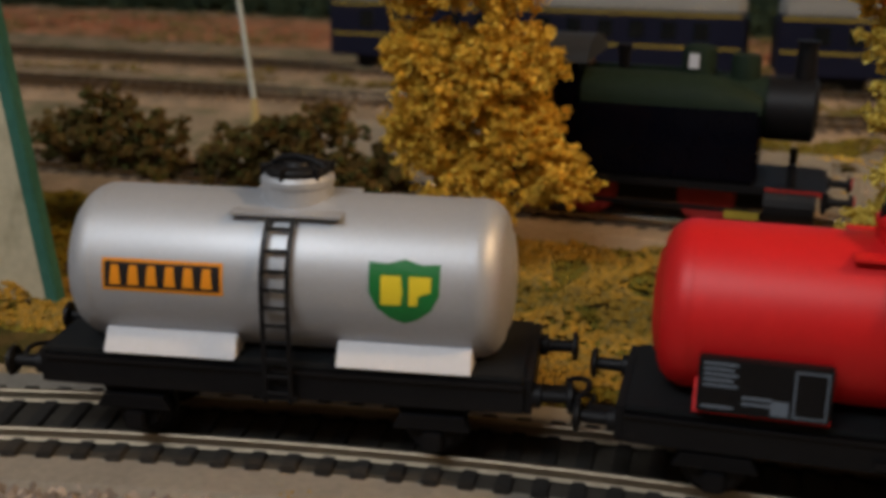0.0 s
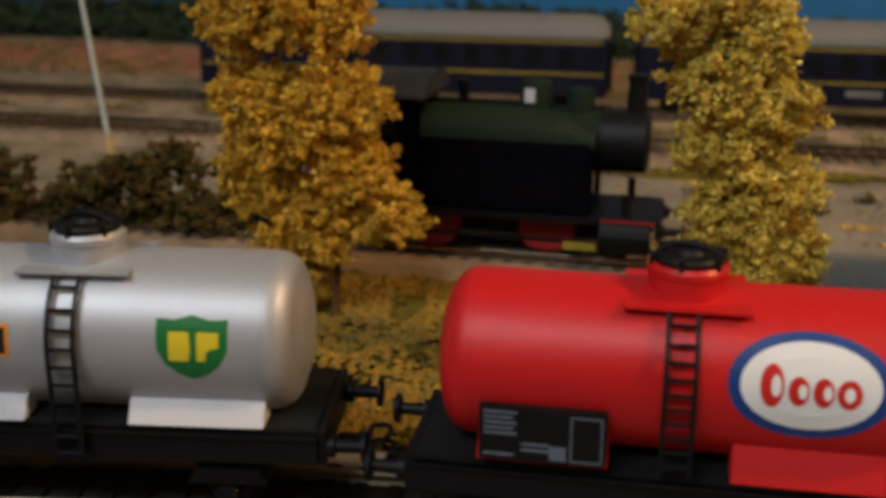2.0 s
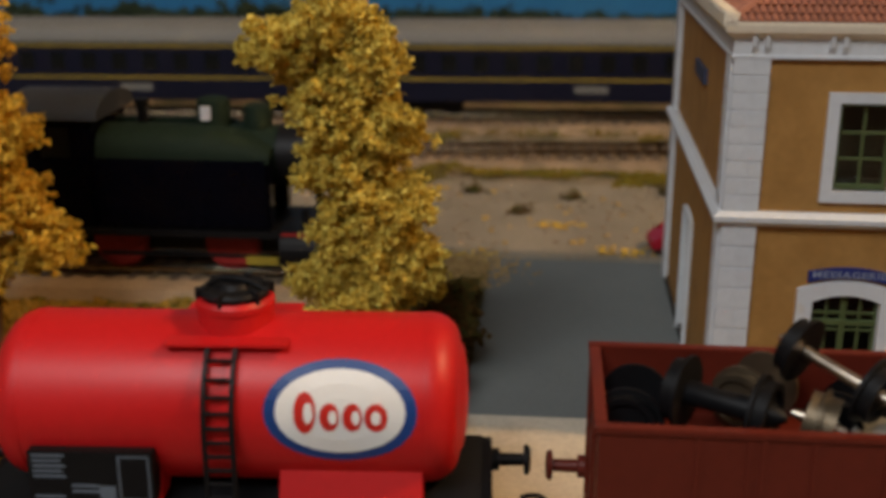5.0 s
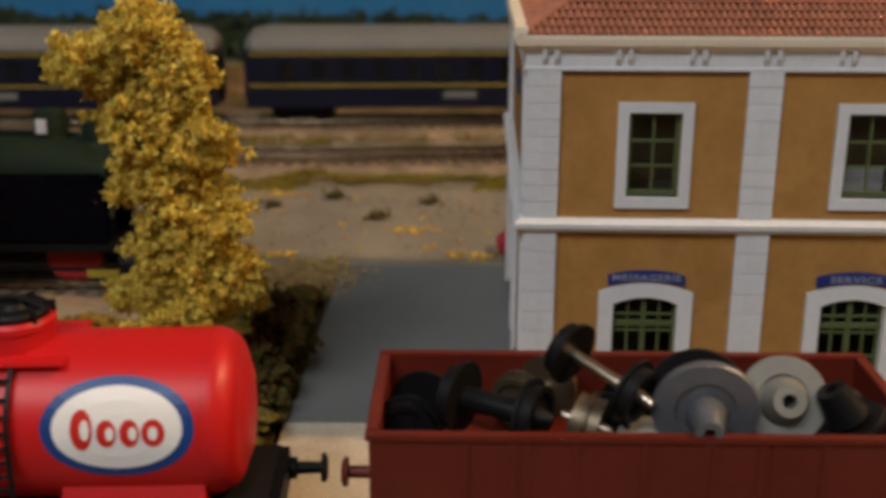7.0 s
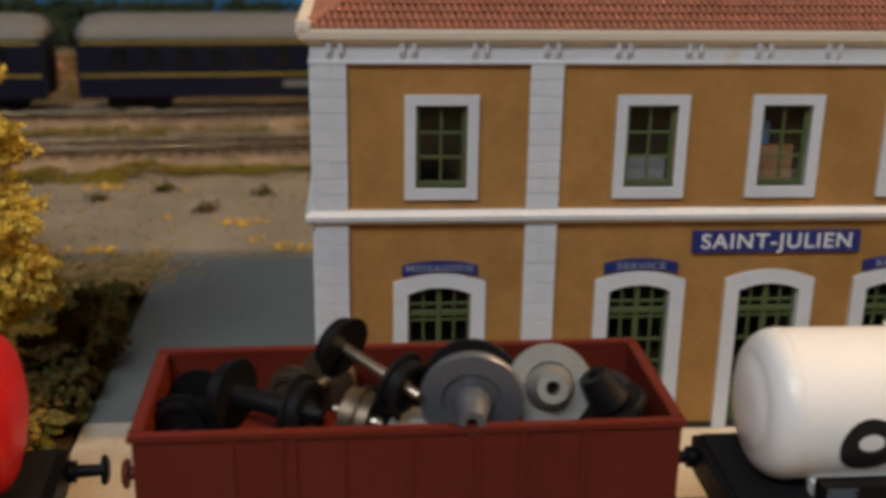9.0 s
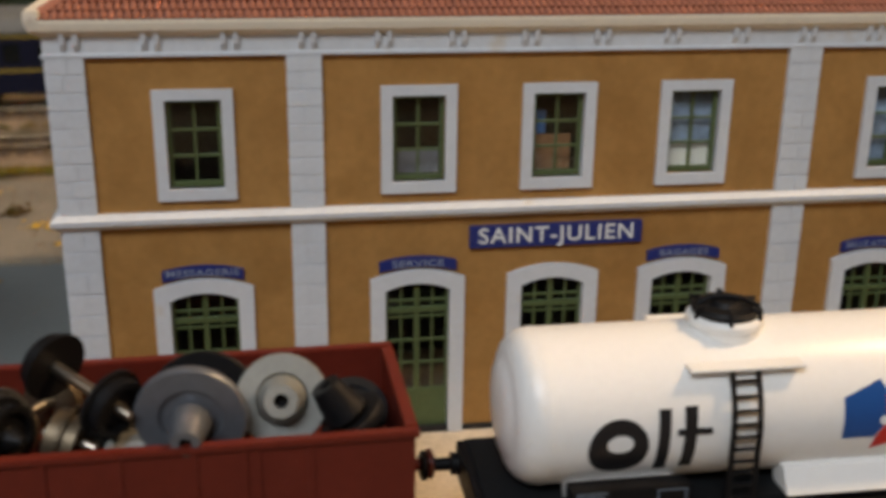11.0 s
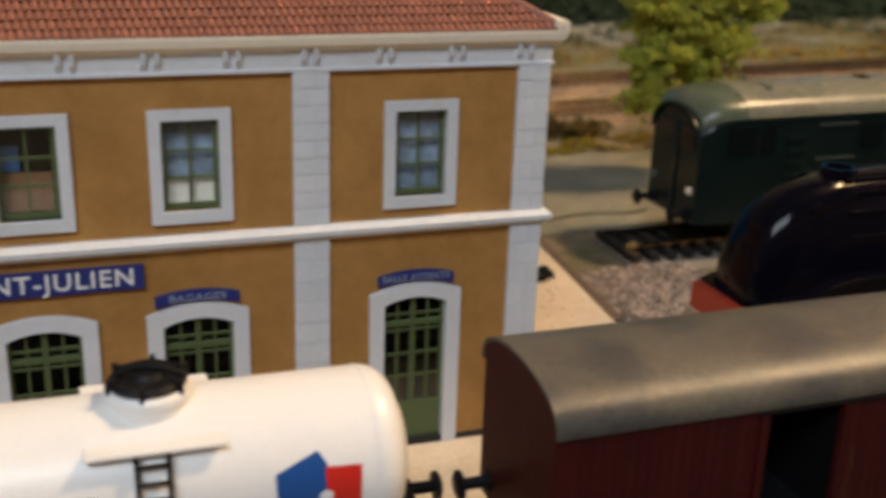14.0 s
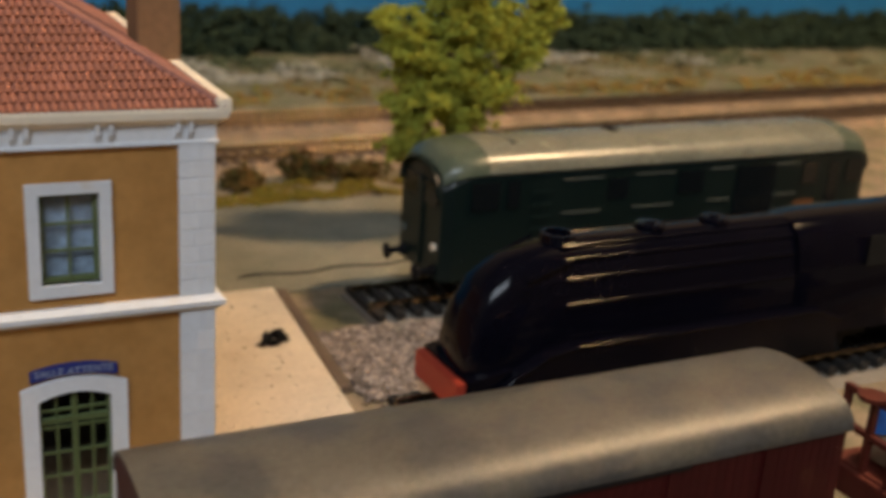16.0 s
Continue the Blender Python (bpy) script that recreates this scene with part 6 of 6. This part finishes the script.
scatter("forecourt_scrub", 5200, lambda r: patchy(r, 0.026, 0.0555, 0.250, 0.372, 0.0012, 70, -0.25, 0.016), 0.0012, mat("dark_green_scrub_flock", (0.090, 0.088, 0.026), 0.95, var=0.4, rand=0.5, spec=0.05, island=True, c2=(0.12, 0.075, 0.020), mix_lo=0.3, mix_hi=0.9), "dark green scrub along the forecourt edge", "scrub", 61)
scatter("sandy_litter", 1500, lambda r: (0.040 + r.gauss(0, 0.012), 0.378 + r.gauss(0, 0.008), 0.0010 + abs(r.gauss(0, 0.001))), 0.0009, mat("sandy_tan_flock", (0.46, 0.30, 0.13), 0.95, var=0.3, rand=0.4, spec=0.05, island=True, c2=(0.30, 0.20, 0.08)), "sandy tan litter behind the slender tree", "leaves", 62, 0.5)
scatter("yard_scrub", 420, lambda r: (lambda c: (c[0] + r.gauss(0, 0.0022), c[1] + r.gauss(0, 0.0016), 0.001 + abs(r.gauss(0, 0.0014))))(((0.045, 0.484), (0.088, 0.476), (0.066, 0.452), (0.130, 0.486), (0.150, 0.470), (0.02, 0.47), (0.18, 0.48))[r.randrange(7)]), 0.0011, M_SCRUB, "small dark weeds dotted over the yard", "weeds", 41)
scatter("yard_gold", 170, lambda r: (lambda c: (c[0] + r.gauss(0, 0.006), c[1] + r.gauss(0, 0.003), 0.0010))(((0.033, 0.405), (0.050, 0.398), (0.080, 0.437), (0.020, 0.49), (0.105, 0.405))[r.randrange(5)]), 0.0011, M_AUTUMN, "drifts of golden leaf flock on the yard", "leaves", 42, 0.4)


scatter("platform_specks", 150, lambda r: (r.uniform(0.334, 0.384), r.uniform(0.225, 0.385), 0.0029), 0.0005, M_SCRUB, "dark specks of dirt on the platform card", "dirt", 43, 0.4)
scatter("front_weeds", 60, lambda r: (-0.0835 + r.gauss(0, 0.002), 0.1665 + r.gauss(0, 0.0012), 0.0030), 0.0009, M_LITTER, "tiny golden weeds beside the front rail", "weeds", 44)
pts = [(0.386 + 0.0070 * i, 0.409 + 0.0016 * math.sin(i * 1.3)) for i in range(11)]
joint = loft(B(), [[(x, y + 0.0004 * math.cos(a), 0.0009 + 0.0004 * math.sin(a)) for a in (0, 1.05, 2.09, 3.14, 4.19, 5.24)] for x, y in pts])
solo("ground_cable", joint, M_BLACK, "thin dark cable lying on the road behind the station", "cable")
scatter("ochre_verge", 2600, lambda r: patchy(r, 0.30, 1.5, 0.705, 0.745, 0.0010, 22, -0.15, 0.010), 0.0019, mat("ochre_flock", (0.34, 0.17, 0.022), 0.95, rand=0.5, island=True, c2=(0.12, 0.12, 0.03), mix_lo=0.2, mix_hi=0.8), "ochre and green flock along the far verge", "scatter", 45)
scatter("rust_verge", 2600, lambda r: patchy(r, -0.8, 0.30, 0.745, 0.80, 0.0010, 16, -0.15, 0.008), 0.0020, mat("rust_flock", (0.42, 0.14, 0.07), 0.95, rand=0.5, island=True, c2=(0.17, 0.11, 0.06), mix_lo=0.2, mix_hi=0.8), "rust-coloured flock along the far verge", "scatter", 46)
scatter("green_verge", 2600, lambda r: patchy(r, -0.2, 1.6, 0.80, 0.875, 0.0010, 9, -0.05, 0.012), 0.0024, mat("green_flock", (0.07, 0.085, 0.035), 0.95, rand=0.5, island=True, c2=(0.045, 0.06, 0.03), mix_lo=0.2, mix_hi=0.8), "dull green flock below the wooded hillside", "scatter", 47)


scatter("pale_gravel", 2600, lambda r: patchy(r, 0.40, 0.95, 0.775, 0.885, 0.0012, 12, 0.02, 0.010), 0.0022, mat("pale_grey_gravel", (0.32, 0.31, 0.26), 0.95, rand=0.4, island=True, c2=(0.24, 0.24, 0.20), mix_lo=0.2, mix_hi=0.8), "pale grey gravel on the far slope", "gravel", 63)


def hills():
    rng = random.Random(51)
    blobs = []
    for i in range(95):
        x = -0.90 + 2.5 * i / 94
        h = 0.030 + 0.009 * noise.noise(Vector((x * 3.1, 2, 0))) + 0.004 * noise.noise(Vector((x * 11, 5, 0)))
        blobs.append((x, 0.935 + 0.012 * rng.uniform(-1, 1), h * 0.45, 0.034, 0.030, h * 0.60))
        blobs.append((x + 0.018, 0.900 + 0.010 * rng.uniform(-1, 1), h * 0.18, 0.032, 0.025, h * 0.40))
    return tagged(from_lists("hillside_wood", *clumps(rng, blobs, 42000, 0.0034, shell=0.5, per=4), M_HEDGE), "dark green wooded hillside below the blue backboard", "hill", kind="stuff")


hills()

# ---- leaning card, mast and small bits ----
card = thing("leaning_card", -0.1860, 0.240, 0, 0, "stained cream card with a teal edge leaning beside the track", "card")
sh = Matrix(((1, 0, -0.17, 0), (0, 1, 0.05, 0), (0, 0, 1, 0), (0, 0, 0, 1)))
bm = box(B(), -0.120, -0.0035, -0.0012, 0.0012, 0.0, 0.105)
bmesh.ops.transform(bm, matrix=sh, verts=bm.verts)
part("panel", bm, M_CREAMBOARD, card)
bm = box(B(), -0.0034, 0.0006, -0.0020, 0.0020, 0.0, 0.105, 0.0004)
bmesh.ops.transform(bm, matrix=sh, verts=bm.verts)
part("edge_strip", bm, M_TEAL, card, "teal-green edge strip")
mast = thing("catenary_mast", -0.2170, 0.4170, 0, 0, "thin pale leaning mast on a yellowish foot", "mast")
part("foot", lathe(B(), [(0, 0), (0, 0.0022), (0.018, 0.0018), (0.026, 0.0010), (0.0265, 0)], pose(0, 0, -0.0005, 0, -90, 0), 10), mat("yellowed_plastic", (0.42, 0.33, 0.14), 0.7), mast)
part("pole", rod(B(), (0, 0, 0.025), (-0.012, 0, 0.125), 0.0011, 8, 0.0009), M_POLE, mast)


# ---- roof tiles: the two courses at the front eave one by one, the rest as courses ----
PITCH, COURSE = 0.00158, 0.0029


def tile_points(m):
    out = []
    for s, r in ((0.0, 0.00078), (COURSE * 1.12, 0.00066)):
        for i in range(5):
            a = math.pi * i / 4
            out.append(m @ Vector((r * math.cos(a), s, 0.0001 + r * 0.95 * math.sin(a))))
    return out


TILE_FACES = [(i, i + 1, i + 6, i + 5) for i in range(4)] + [(0, 1, 2, 3, 4)]


def slope_frame(origin, along, inward):
    up = (Vector(inward) + Vector((0, 0, K))).normalized()
    x = Vector(along).normalized()
    n = x.cross(up).normalized()
    m = Matrix((x, up, n)).transposed().to_4x4()
    m.translation = origin
    return m


SEC = math.sqrt(1 + K * K)
tile = bpy.data.meshes.new("roof_tile")
tile.from_pydata([tuple(p) for p in tile_points(Matrix.Identity(4))], [], TILE_FACES)
tile.materials.append(M_TILE)
tile.polygons.foreach_set("use_smooth", [True, True, True, True, False])
rng = random.Random(77)
verts, faces = [], []
slopes = [(slope_frame((RX0, RY0, RZ), (1, 0, 0), (0, 1, 0)), RX1 - RX0, True), (slope_frame((RX1, RY0, RZ), (0, 1, 0), (-1, 0, 0)), RY1 - RY0, False), (slope_frame((RX0, RY1, RZ), (0, -1, 0), (1, 0, 0)), RY1 - RY0, False)]
for m, width, front in slopes:
    rows = int(RISE * SEC / COURSE)
    for j in range(rows):
        inset = j * COURSE / SEC
        x = inset + PITCH
        while x < width - inset - PITCH * 0.6:
            t = m @ Matrix.Translation((x + rng.uniform(-0.00005, 0.00005), j * COURSE - 0.0003, 0.0002)) @ pose(0, 0, 0, -4, 0, rng.uniform(-1.5, 1.5))
            if front and j < 2:
                piece("roof_tile", tile, roof, t)
            else:
                k = len(verts)
                verts += [tuple(p) for p in tile_points(t)]
                faces += [tuple(k + i for i in f) for f in TILE_FACES]
            x += PITCH
tagged(from_lists("tile_infill", verts, faces, M_TILE_ISLE, roof, smooth=True), kind="stuff")
